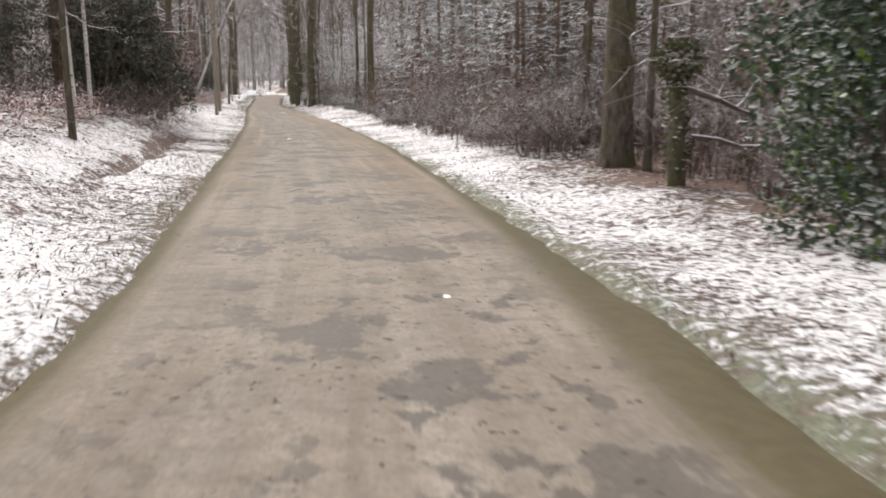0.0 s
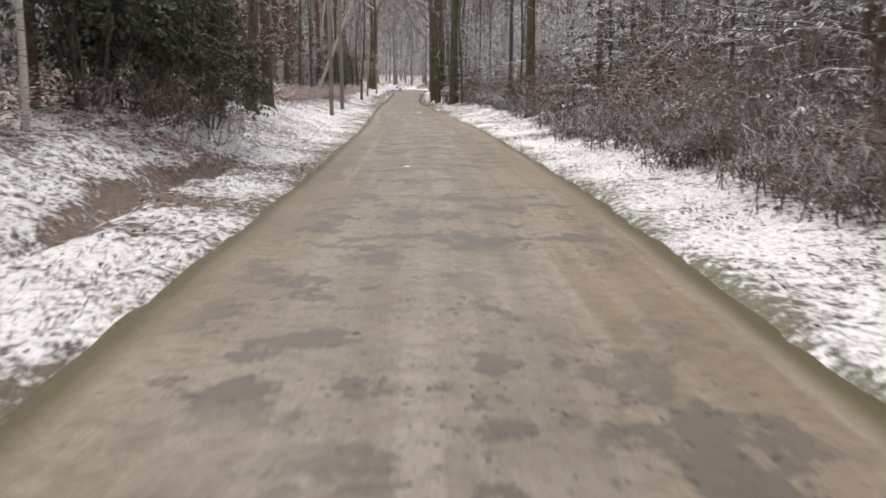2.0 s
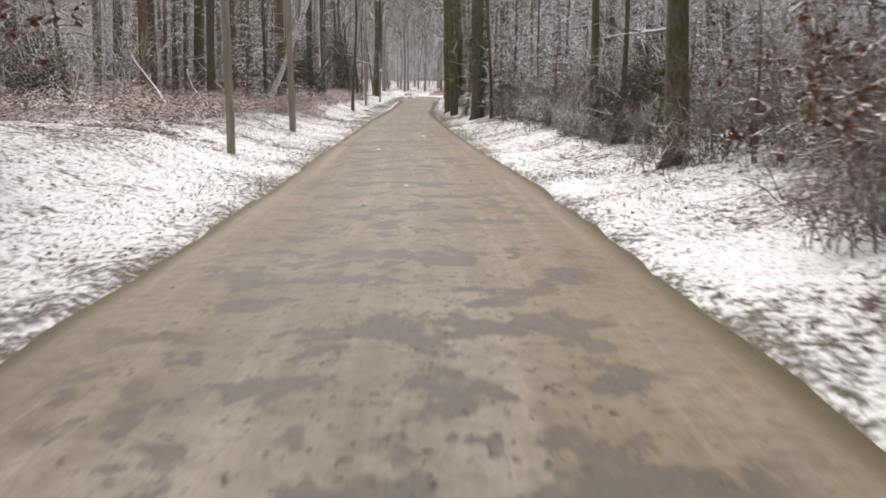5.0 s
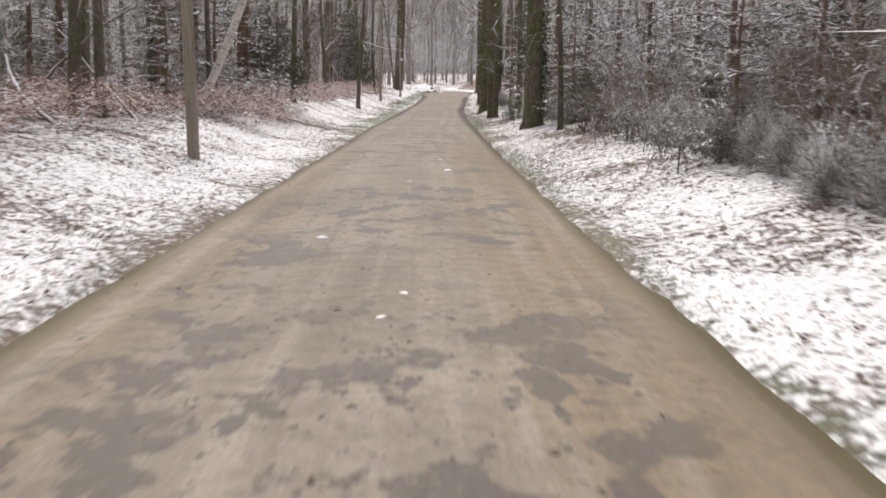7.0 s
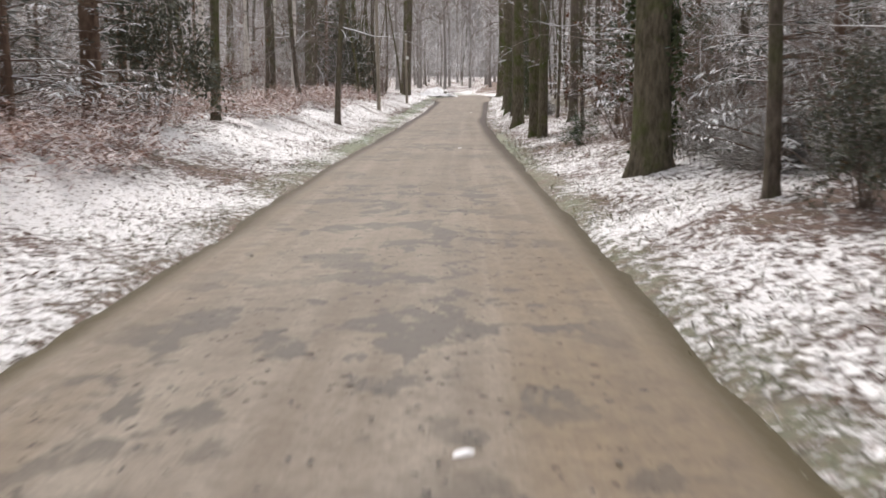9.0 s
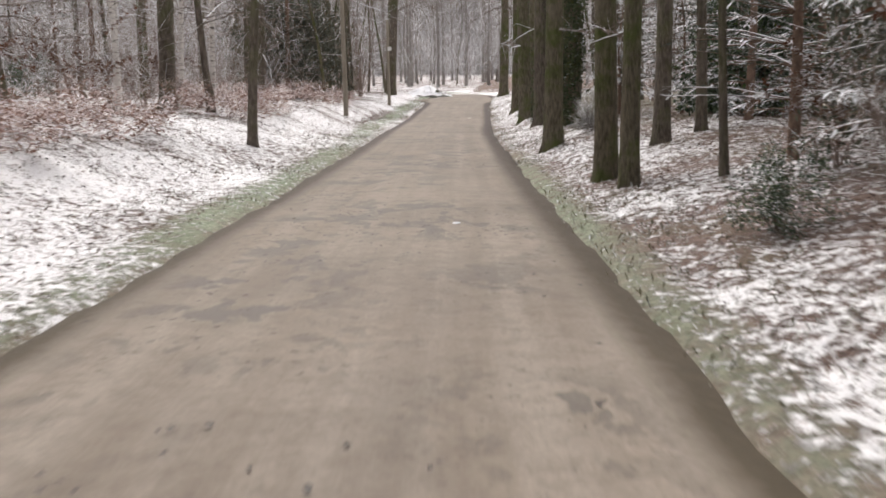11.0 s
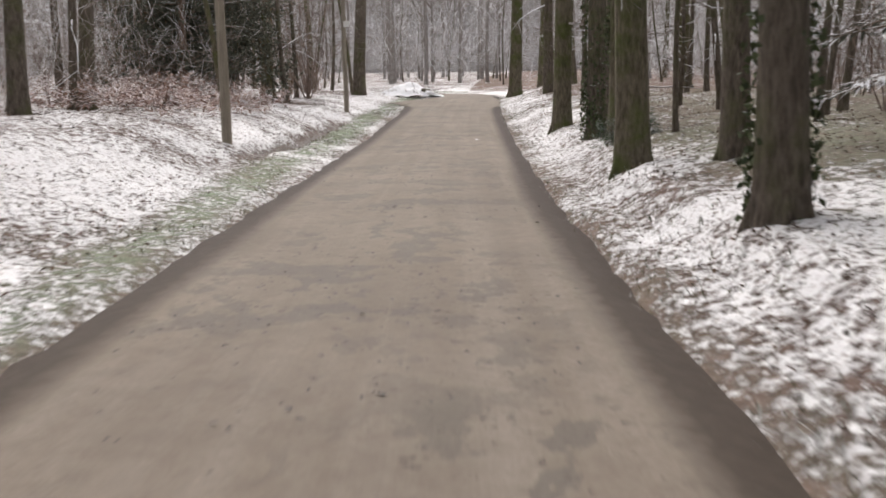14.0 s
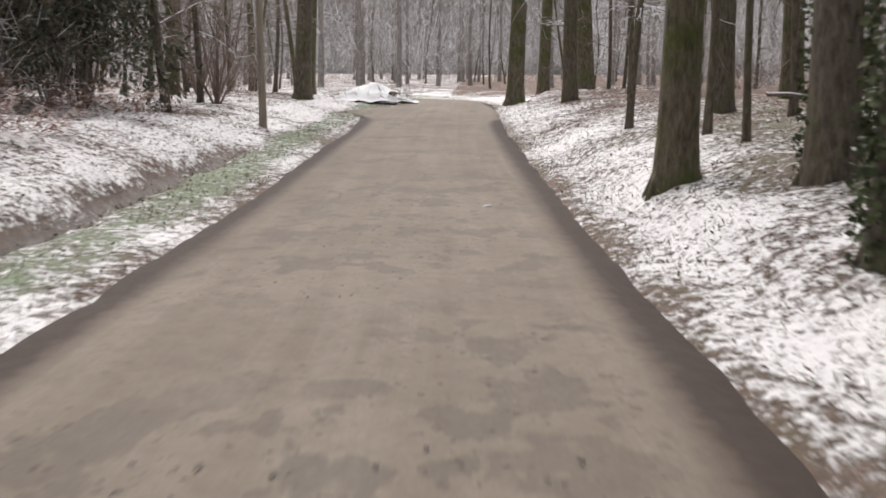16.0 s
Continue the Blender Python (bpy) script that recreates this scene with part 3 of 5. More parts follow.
def conifer(name, label, h, r, mat, droop=0.25, dense=1.0, bare=0.4, group="conifers in the wood"):
    """A conifer: a straight stem and whorls of branches with flat needle sprays."""
    tree = thing(name, label, "tree", group)
    s = Soup()
    pts = trunk_points(h, 0.01, 0.08)
    pts[0] = pts[0] + Vector((0, 0, -0.2))
    s.tube(pts, [0.012 * h * (1 - 0.93 * p.z / h) + 0.006 for p in pts], 7)
    b, n = s, Soup()
    z = bare
    while z < h * 0.99:
        reach = r * (1 - z / h) ** 0.75 * rnd(0.75, 1.1) + 0.12
        for k in range(5):
            a = rnd(0, 6.28)
            d = Vector((math.cos(a), math.sin(a), rnd(0.0, 0.35)))
            w = wander(along(pts, z), d, reach, 4, 0.1, -droop * 0.35)
            b.tube(w[::2], [0.018, 0.010, 0.003], 3, cap=False)
            for j in range(int(11 * dense) + int(reach * 15 * dense)):
                t = rnd(0.15, 1.0)
                i = min(3, int(t * 4))
                p = w[i].lerp(w[i + 1], t * 4 - i)
                d2 = (w[i + 1] - w[i]).normalized()
                sd = d2.cross(Vector((0, 0, 1))) * random.choice((-1, 1))
                n.leaf(p, d2 * rnd(0.3, 0.9) + sd * rnd(0.3, 1.0) + Vector((0, 0, rnd(-0.45, 0.2))), Vector((rnd(-0.3, 0.3), rnd(-0.3, 0.3), 1)), rnd(0.12, 0.27), rnd(0.008, 0.018))
        z += rnd(0.22, 0.4) * (0.6 + h / 14)
    part("trunk", s.mesh("trunk", M_PINE, True), tree)
    part("crown", n.mesh("crown", mat), tree, "drooping needle sprays with snow on top")
    return tree


def evergreen_bush(name, label, h, r, mat, leaves=2600, leaf=0.11, slim=1.0, tufts=30, group="evergreen bushes"):
    """A leafy evergreen: stems, and leaves in uneven clumps with gaps."""
    bush = thing(name, label, "bush", group)
    s, v = Soup(), Soup()
    clumps = []
    for k in range(9):
        a = rnd(0, 6.28)
        tip = Vector((math.cos(a) * r * rnd(0.2, 0.75), math.sin(a) * r * rnd(0.2, 0.75), h * rnd(0.35, 0.92)))
        w = wander((0.1 * math.cos(a), 0.1 * math.sin(a), -0.1), tip, tip.length, 5, 0.16, 0.02)
        s.tube(w, [0.035, 0.03, 0.022, 0.016, 0.01, 0.005], 4, cap=False)
        clumps += [w[5], w[4], w[3]]
    for k in range(tufts):
        a, t = rnd(0, 6.28), rnd(0.05, 1.0)
        q = r * (1 - t ** 2.2) ** 0.5 * rnd(0.6, 1.05)
        clumps.append(Vector((math.cos(a) * q, math.sin(a) * q, h * t)))
    size = [rnd(0.16, 0.34) * r for _ in clumps]
    for k in range(leaves):
        i = random.randrange(len(clumps))
        o = any_way(0.7)
        p = clumps[i] + o * size[i] * rnd(0.45, 1.0) ** 0.5
        if p.z < 0.04:
            continue
        v.leaf(p, o * 0.7 + any_way() * 0.7 + Vector((0, 0, -0.25)), o + Vector((0, 0, 0.7)), leaf * rnd(0.7, 1.3), leaf * slim * rnd(0.28, 0.45))
    part("stem_frame", s.mesh("stem_frame", M_LIMB), bush)
    part("foliage", v.mesh("foliage", mat), bush)
    return bush


def bare_shrub(name, label, h, stems=14, spread=0.8, rust=0, depth=2, twigs=300, group="leafless undergrowth"):
    """A thicket bush: many thin forking stems."""
    bush = thing(name, label, "shrub", group)
    tips = []
    for k in range(stems):
        s = Soup()
        a = rnd(0, 6.28)
        d = Vector((math.cos(a) * spread * rnd(0.2, 1), math.sin(a) * spread * rnd(0.2, 1), 1))
        branch(s, (rnd(-0.07, 0.07), rnd(-0.07, 0.07), -0.05), d, h * rnd(0.6, 1.05), 0.011 + 0.0035 * h, depth, 4, -0.03, 1.0, 3)
        tips += [p for p in s.v if p.z > 0.2 * h]
        part("stem", s.mesh("stem", M_TWIG), bush)
    s = Soup()
    for k in range(twigs):
        p = random.choice(tips)
        s.sliver(p, any_way() + Vector((p.x * 0.3, p.y * 0.3, 0.35)), rnd(0.2, 0.55), rnd(0.003, 0.006))
    tagged(part("tangle", s.mesh("tangle", M_TWIG), bush, "fine snow-dusted twigs"), kind="stuff")
    if rust:
        v = Soup()
        for k in range(rust):
            p = random.choice(tips)
            if p.z > 0.2:
                v.leaf(p, any_way() + Vector((0, 0, -0.4)), any_way() + Vector((0, 0, 0.6)), rnd(0.045, 0.08), rnd(0.012, 0.022))
        part("withered_leaves", v.mesh("withered_leaves", M_RUST), bush, "curled rust-brown leaves still hanging")
    return bush


def ivy_stump(h, d):
    """A broken trunk with a cap of ivy."""
    ob = thing("ivy_stump", "broken trunk capped with ivy and snow", "tree stump", "ivy-capped stumps")
    s = Soup()
    n = 6
    s.tube([(0.05 * math.sin(i), 0.04 * math.cos(i * 1.7), -0.2 + (h + 0.2) * i / n) for i in range(n + 1)], [d / 2 * (1.25 - 0.35 * i / n) for i in range(n + 1)], 9)
    part("trunk", s.mesh("trunk", M_MOSSY, True), ob)
    v = Soup()
    for k in range(1300):
        t = rnd(0, 1)
        o = any_way()
        low = rnd(0, 1) < 0.35
        p = Vector((0, 0, h * rnd(0.15, 0.9))) + Vector((o.x, o.y, 0)) * (d * 0.55 + 0.04) if low else Vector((0, 0, h)) + Vector((o.x, o.y, o.z * 0.75)) * (d + 0.12) * rnd(0.6, 1.1)
        v.leaf(p, o + any_way() * 0.6, o + Vector((0, 0, 0.6)), rnd(0.06, 0.1), rnd(0.022, 0.04))
    part("ivy", v.mesh("ivy", M_CAP), ob, "olive ivy with snow on top")
    return ob


USED = set()


def stand(ob, x, y, size=1.0, turn=None, tall=None, sink=0.04, tilt=(0, 0), z=None):
    """The thing itself, or a copy once it is in use, set on the ground."""
    x, y = float(x), float(y)
    m = pose(x, y, (ground_z(x, y) if z is None else z) - sink, tilt[0], tilt[1], rnd(0, 360) if turn is None else turn)
    m = m @ Matrix.Diagonal((size, size, size if tall is None else tall, 1))
    if ob.name not in USED:
        USED.add(ob.name)
        ob.matrix_basis = m
        return ob
    k = ob.scale
    return copy_thing(ob, m @ Matrix.Diagonal((1 / k[0], 1 / k[1], 1 / k[2], 1)))


OAKS = [bare_tree("oak_tree", "tall bare oak with grey-brown bark on the bank", M_BARK, 17, 0.4, 0.02, 3.0, 5),
        bare_tree("oak_tree", "tall bare oak with grey-brown bark on the bank", M_BARK, 19, 0.4, 0.035, 4.0, 4),
        bare_tree("beech_tree", "slender leafless tree with a mossy foot", M_MOSSY, 18, 0.4, 0.02, 2.2, 6, kink=0.4)]
IVIED = [bare_tree("ivy_clad_tree", "bare trunk wrapped in dark green ivy", M_MOSSY, 17, 0.4, 0.02, 3.5, 3, ivy=0.75),
         bare_tree("ivy_clad_tree", "bare trunk wrapped in dark green ivy", M_BARK, 16, 0.4, 0.03, 3.0, 4, ivy=0.5)]
PINES = [bare_tree("pine_tree", "straight pine trunk with reddish bark", M_PINE, 19, 0.4, 0.008, 2.5, 9, kink=0.08),
         bare_tree("pine_tree", "straight pine trunk with reddish bark", M_PINE, 20, 0.4, 0.012, 3.5, 7, kink=0.12)]
SLIM = [bare_tree("young_tree", "thin bare young tree in the wood", M_BARK, 13, 0.16, 0.04, 2.4, 4, kink=0.35, crown_kids=7)]
BIRCHES = [bare_tree("birch_tree", "slim birch with pale peeling bark", M_BIRCH, 12, 0.16, 0.10, 2.0, 5, kink=0.5, crown_kids=6),
           bare_tree("birch_tree", "slim birch with pale peeling bark", M_BIRCH, 13, 0.16, 0.04, 2.5, 5, kink=0.35, crown_kids=6)]
SPRUCES = [conifer("spruce_tree", "young spruce with snow on drooping sprays", 7.5, 1.9, M_NEEDLE, 0.3, 1.0),
           conifer("spruce_tree", "young spruce with snow on drooping sprays", 4.5, 1.5, M_NEEDLE, 0.2, 1.0, 0.3),
           conifer("pine_sapling", "thin snow-dusted pine sapling", 6.5, 1.6, M_NEEDLE, 0.1, 1.0, 0.8)]
SNOWY = [conifer("snow_laden_pine", "low bushy pine with snow lying on every spray", 3.0, 1.5, M_LADEN, 0.25, 1.6, 0.7)]
FIRS = [conifer("fir_tree", "large dark evergreen in the wood", 12, 2.8, M_YEW, 0.3, 1.9, 0.4)]
HOLLIES = [evergreen_bush("holly_bush", "dark glossy evergreen bush with snow on its leaves", 3.4, 1.6, M_HOLLY, 8500, 0.07),
           evergreen_bush("holly_bush", "dark glossy evergreen bush with snow on its leaves", 2.4, 1.4, M_HOLLY, 4800, 0.075),
           evergreen_bush("laurel_bush", "broad evergreen bush with snow on large leaves", 2.6, 1.9, M_HOLLY, 6000, 0.075)]
random.seed(5)
BIG_HOLLY = [evergreen_bush("holly_bush", "large rounded holly with bright green leaves and snow on its crown", 3.3, 1.35, M_HOLLY, 16000, 0.075, 1.15, tufts=95)]
YEWS = [evergreen_bush("yew_bush", "dense very dark yew at the wood's edge", 4.2, 1.8, M_YEW, 5400, 0.15, 0.5)]
STUMPS = [ivy_stump(1.9, 0.24)]
SHRUBS = [bare_shrub("bare_shrub", "tangle of thin bare stems dusted with snow", 1.7, 6, 0.9),
          bare_shrub("bare_shrub", "tangle of thin bare stems dusted with snow", 2.4, 6, 0.7),
          bare_shrub("bramble_shrub", "low arching bramble tangle dusted with snow", 1.1, 6, 1.5),
          bare_shrub("bare_shrub", "tall bare shrub with snowy twigs", 3.2, 5, 0.55),
          bare_shrub("beech_sapling", "bare sapling with clinging rust-brown leaves", 2.2, 5, 0.6, rust=1500)]
HAZELS = [bare_shrub("hazel_shrub", "tall many-stemmed bare hazel on the bank", 6.0, 14, 0.42, twigs=700)]
FAR_OAKS = [bare_tree("oak_tree", "bare grey-brown tree deep in the wood", M_BARK, 17, 0.4, 0.02, 3.0, 6, fine=1),
            bare_tree("oak_tree", "bare grey-brown tree deep in the wood", M_BARK, 19, 0.4, 0.035, 4.0, 5, fine=1),
            bare_tree("pine_tree", "straight reddish pine trunk deep in the wood", M_PINE, 19, 0.4, 0.01, 2.5, 8, kink=0.1, fine=1),
            bare_tree("beech_tree", "leafless tree with mossy bark deep in the wood", M_MOSSY, 18, 0.4, 0.03, 2.5, 6, kink=0.4, fine=1)]
# trees whose pale bark colour imitates mist
MIST_PALED = [bare_tree("oak_tree", "bare tree deep in the wood, bark greyed to suggest mist", M_MIST_BARK, 18, 0.4, 0.025, 3.0, 6, fine=1),
           bare_tree("beech_tree", "leafless tree deep in the wood, bark paled to suggest mist", M_MIST_BARK, 19, 0.36, 0.03, 2.5, 6, kink=0.4, fine=1)]
FAR_SLIM = [bare_tree("young_tree", "thin bare young tree deep in the wood", M_BARK, 13, 0.16, 0.04, 1.3, 9, kink=0.35, crown_kids=7, fine=1),
            bare_tree("young_tree", "thin bare young tree deep in the wood", M_BARK, 12, 0.14, 0.07, 1.0, 9, kink=0.5, crown_kids=7, fine=1),
            bare_tree("young_tree", "thin bare leaning young tree deep in the wood", M_MOSSY, 11, 0.15, 0.14, 1.2, 8, kink=0.3, crown_kids=7, fine=1)]
# ---- the trees that stand along the lane: x, y, trunk diameter ----
RIGHT_TREES = [(3.1, 16.7, 0.5), (-2.35, 48.6, 0.36), (-1.0, 56, 0.3), (-3.5, 56.4, 0.2), (-10.42, 88.7, 0.24), (-10.7, 89.9, 0.31), (-9.9, 93.0, 0.28),
               (-11.8, 96.2, 0.37), (-13.45, 108.6, 0.42), (-12.42, 107.0, 0.31), (-14.85, 119.7, 0.43),
               (-18.4, 146.5, 0.62), (-16.3, 138.5, 0.43), (-15.9, 150, 0.7), (-18.0, 160, 0.6), (-13.4, 128, 0.4), (-11.3, 133, 0.5)]
RIGHT_IVIED = [(-8.05, 76.6, 0.5), (-12.55, 103.0, 0.36), (-11.72, 100.75, 0.5), (-14.0, 114.8, 0.36), (-13.6, 113.0, 0.33), (-13.7, 117.9, 0.45)]
LEFT_TREES = [(-10.2, 43.4, 0.36), (-9.3, 38.7, 0.28), (-16.0, 67.1, 0.3), (-14.9, 65.7, 0.2), (-15.9, 66.6, 0.26), (-17.4, 85.1, 0.22),
              (-21.5, 100.5, 0.42), (-25.4, 143.5, 0.6), (-27.0, 150, 0.62), (-23.6, 112.0, 0.35), (-25.0, 117, 0.35), (-17.8, 74.5, 0.5)]
LEFT_PINES = [(-8.5, 33.6, 0.34), (-9.4, 27.5, 0.3), (-17.15, 79.2, 0.36), (-12.2, 45.5, 0.36), (-13.2, 49, 0.3)]
SAPLINGS = [(-5.9, 17.8, 0.12), (-3.0, 53.9, 0.11), (-7.1, 72.4, 0.14), (-9.4, 87.9, 0.1), (-10.5, 95.4, 0.1), (-15.1, 126.4, 0.13),
            (-14.6, 126.2, 0.09), (-12.8, 111.2, 0.09), (-17.5, 95.4, 0.19), (-11.0, 127.5, 0.16), (-13.9, 121.5, 0.1), (-14.2, 123.0, 0.12)]
BIRCH_SPOTS = [(-7.3, 22.3, 0.1), (-7.4, 23.6, 0.1), (-19.8, 90, 0.16), (-21, 97, 0.14), (-21.6, 98, 0.13), (-19.0, 84, 0.15), (-22.5, 103.5, 0.17), (-21.8, 104.2, 0.18)]
TAKEN = []
for spots, kinds, d0 in ((RIGHT_TREES, OAKS[:1] + OAKS[2:] * 2, 0.4), (RIGHT_IVIED, IVIED, 0.4), (LEFT_TREES, OAKS, 0.4), (LEFT_PINES, PINES, 0.4),
                         (SAPLINGS, SLIM[:1], 0.16), (BIRCH_SPOTS, BIRCHES, 0.16)):
    for i, (x, y, d) in enumerate(spots):
        stand(kinds[i % len(kinds)], x, y, d / d0, tall=rnd(0.85, 1.1) * (d / d0) ** 0.5)
        TAKEN.append((x, y, d))
stand(BIRCHES[1], -15.8, 72.3, 1.3, turn=0, tall=1.1, tilt=(0, 22))
TAKEN.append((-15.8, 72.3, 0.2))


def free(x, y, gap):
    return all((x - a) ** 2 + (y - b) ** 2 > gap * gap for a, b, _ in TAKEN) and (x + 0.9) ** 2 + (y - 35.6) ** 2 > 3.6


def scatter(kinds, count, y0, y1, side, e0, e1, gap, size=(0.8, 1.25), tall=None, seed=0, squeeze=1.0):
    """Things at random spots in a strip beside the lane, e0 to e1 metres beyond its edge."""
    random.seed(seed)
    n = tries = 0
    while n < count and tries < count * 30:
        tries += 1
        y = rnd(y0, y1)
        e = e0 + (e1 - e0) * rnd(0, 1) ** squeeze
        x = float(centre(y)) + side * (float(half(y)) + e)
        if float(beyond(x, y)[0][0]) < min(e0, 1.6) or not free(x, y, gap):
            continue
        k = rnd(*size)
        stand(random.choice(kinds), x, y, k, tall=k * rnd(0.85, 1.15))
        TAKEN.append((x, y, 0.3))
        n += 1


# the wood behind, thinning with depth
scatter(FAR_OAKS, 34, -5, 165, 1, 5, 16, 1.6, (0.5, 1.1), seed=11, squeeze=1.2)
# the deeper rows use the bark coloured pale for mist
scatter(MIST_PALED, 34, -5, 165, 1, 15, 45, 1.6, (0.5, 1.1), seed=17)
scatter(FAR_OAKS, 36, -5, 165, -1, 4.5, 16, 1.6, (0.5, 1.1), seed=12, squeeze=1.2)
scatter(MIST_PALED, 36, -5, 165, -1, 15, 45, 1.6, (0.5, 1.1), seed=18)
scatter(FAR_SLIM, 80, -5, 160, 1, 3.0, 24, 0.8, (0.7, 1.3), seed=13, squeeze=1.4)
scatter(FAR_SLIM, 90, -5, 160, -1, 3.6, 28, 0.8, (0.7, 1.3), seed=14, squeeze=1.4)
scatter(FAR_SLIM, 34, 108, 152, 1, 2.4, 14, 0.8, (0.6, 1.1), seed=19)
scatter(MIST_PALED * 2 + FAR_SLIM, 70, 178, 260, 1, -32, 30, 1.5, (0.8, 1.3), seed=15)
scatter(MIST_PALED, 34, 178, 260, -1, 0, 45, 1.5, (0.8, 1.3), seed=16)

# evergreens
for ob, x, y, k in ((BIG_HOLLY[0], 4.15, 8.9, 1.0), (HOLLIES[1], 5.2, 11.2, 0.9), (FIRS[0], -9.1, 32.4, 0.66), (FIRS[0], -9.9, 30.2, 0.62), (YEWS[0], -7.7, 28.4, 0.75), (YEWS[0], -7.6, 30.7, 0.6), (YEWS[0], -8.3, 29.6, 0.9), (SHRUBS[4], -6.9, 27.4, 0.5), (SHRUBS[2], -7.0, 29.2, 0.9), (SHRUBS[2], -7.4, 26.6, 0.9), (SNOWY[0], -0.35, 37.6, 1.0), (SNOWY[0], 0.9, 35.0, 0.8), (SPRUCES[0], -17.4, 73.6, 1.0), (SPRUCES[1], -17.0, 76.6, 1.1), (SPRUCES[0], -18.6, 79.0, 1.1), (YEWS[0], -16.8, 80.8, 0.7), (SPRUCES[1], -16.9, 79.0, 1.0), (SPRUCES[1], -16.2, 71.4, 0.8), (SPRUCES[0], -18.0, 70.0, 0.9), (FIRS[0], -20.5, 80.5, 0.8),
                    (SPRUCES[1], -6.9, 74.2, 0.75), (YEWS[0], -6.55, 71.3, 0.3), (YEWS[0], -6.2, 70.4, 0.28), (HOLLIES[1], -13.75, 111.7, 0.2), (HOLLIES[1], -13.2, 112.2, 0.2), (BIG_HOLLY[0], -8.2, 98.2, 0.9), (BIG_HOLLY[0], -7.4, 99.6, 1.15), (SNOWY[0], -10.6, 101.6, 0.95), (SNOWY[0], -9.2, 100.4, 1.1), (YEWS[0], -3.3, 54.8, 0.3), (YEWS[0], -2.7, 53.2, 0.36), (YEWS[0], -2.2, 55.6, 0.5), (FIRS[0], -1.0, 54.0, 0.45), (FIRS[0], -18.4, 77.6, 0.6), (FIRS[0], -17.9, 74.6, 0.5), (FIRS[0], -19.6, 72.8, 0.65), (FIRS[0], -18.9, 70.2, 0.55), (YEWS[0], -8.7, 33.7, 0.55), (YEWS[0], -7.9, 86.2, 0.6), (SNOWY[0], -8.3, 84.6, 0.8), (YEWS[0], -7.2, 83.4, 0.55), (HOLLIES[1], -9.3, 84.3, 0.3),
                    (SPRUCES[0], -8.3, 95.5, 0.9), (SPRUCES[0], -6.8, 97.5, 1.0), (SNOWY[0], -9.4, 103.5, 1.2), (SPRUCES[1], -7.6, 91.0, 1.2), (SPRUCES[2], -8.6, 88.5, 0.9), (SPRUCES[0], -6.9, 87.0, 1.0), (SNOWY[0], -10.6, 107, 1.0),
                    (YEWS[0], -9.0, 30.2, 1.0), (YEWS[0], -10.8, 26.5, 1.1), (YEWS[0], -9.6, 23.0, 0.8), (FIRS[0], -27.2, 127.5, 1.0),
                    (FIRS[0], -29.0, 131, 0.9), (FIRS[0], -11.2, 29.0, 0.75), (YEWS[0], -8.6, 27.8, 1.0), (YEWS[0], -9.6, 32.9, 0.85), (YEWS[0], -10.2, 20.5, 1.0), (FIRS[0], -12.0, 23.5, 0.7), (FIRS[0], -18.5, 83, 0.7), (YEWS[0], -26.4, 129.6, 1.2), (YEWS[0], -26.2, 128.2, 1.0), (YEWS[0], -28.4, 128.2, 1.25), (YEWS[0], -27.8, 132.0, 1.5), (YEWS[0], -29.6, 130.6, 1.5), (SHRUBS[4], -10.7, 44.3, 1.9), (SHRUBS[4], -9.8, 39.6, 1.4), (SHRUBS[4], -11.6, 41.8, 1.8), (STUMPS[0], -2.4, 51.1, 0.6), (STUMPS[0], -4.57, 63.1, 0.5), (STUMPS[0], 3.2, 13.2, 0.84), (HAZELS[0], -25.4, 135.2, 1.0), (HAZELS[0], -27.5, 139.5, 0.9)):
    if k:
        stand(ob, x, y, k)
        TAKEN.append((x, y, 1))
scatter(SPRUCES, 38, 20, 62, 1, 2.9, 9, 1.2, (0.7, 1.2), seed=21)
scatter(SPRUCES, 30, 62, 86, 1, 2.2, 8, 1.1, (0.6, 1.1), seed=27)
scatter(FIRS, 4, 22, 44, 1, 5.5, 10, 2.0, (0.45, 0.75), seed=26)
scatter(SPRUCES, 8, 85, 130, 1, 5.0, 16, 1.5, (0.7, 1.2), seed=22)
scatter(SPRUCES, 11, 60, 110, -1, 6.0, 20, 1.5, (0.7, 1.2), seed=23)
scatter(HOLLIES[:2], 9, 24, 75, 1, 4.0, 12, 1.5, (0.6, 1.0), seed=24)
scatter(HOLLIES, 8, 30, 110, -1, 5.0, 14, 1.5, (0.6, 1.1), seed=25)

# undergrowth: thick on the right as far as the tall trees, thin on the left
scatter(SHRUBS, 18, 8, 13, 1, 3.3, 6, 0.5, (0.6, 1.05), seed=36)
scatter(SPRUCES, 20, 19, 44, 1, 2.6, 5.0, 1.0, (0.6, 1.0), seed=29)
scatter(SHRUBS[:3] + SHRUBS[4:], 38, 18.5, 44, 1, 1.75, 3.2, 0.5, (0.6, 1.05), seed=31, squeeze=1.3)
scatter(SPRUCES[1:2], 26, 44, 72, 1, 2.3, 5.0, 0.9, (0.35, 0.7), seed=28)
scatter(SHRUBS[:3], 36, 44, 62, 1, 2.6, 4.6, 0.45, (0.6, 0.95), seed=39, squeeze=1.3)
scatter(SHRUBS[:4], 16, 60, 74, 1, 1.8, 4.5, 0.5, (0.5, 0.9), seed=37)
scatter(SHRUBS[3:] + SHRUBS[1:2], 12, 4, 44, 1, 4.0, 9, 0.8, (0.9, 1.5), seed=38)
scatter(SHRUBS, 30, 72, 88, 1, 1.9, 7, 0.6, (0.6, 1.1), seed=32)
scatter(SHRUBS, 40, 88, 150, 1, 4.5, 14, 0.8, (0.6, 1.1), seed=33)
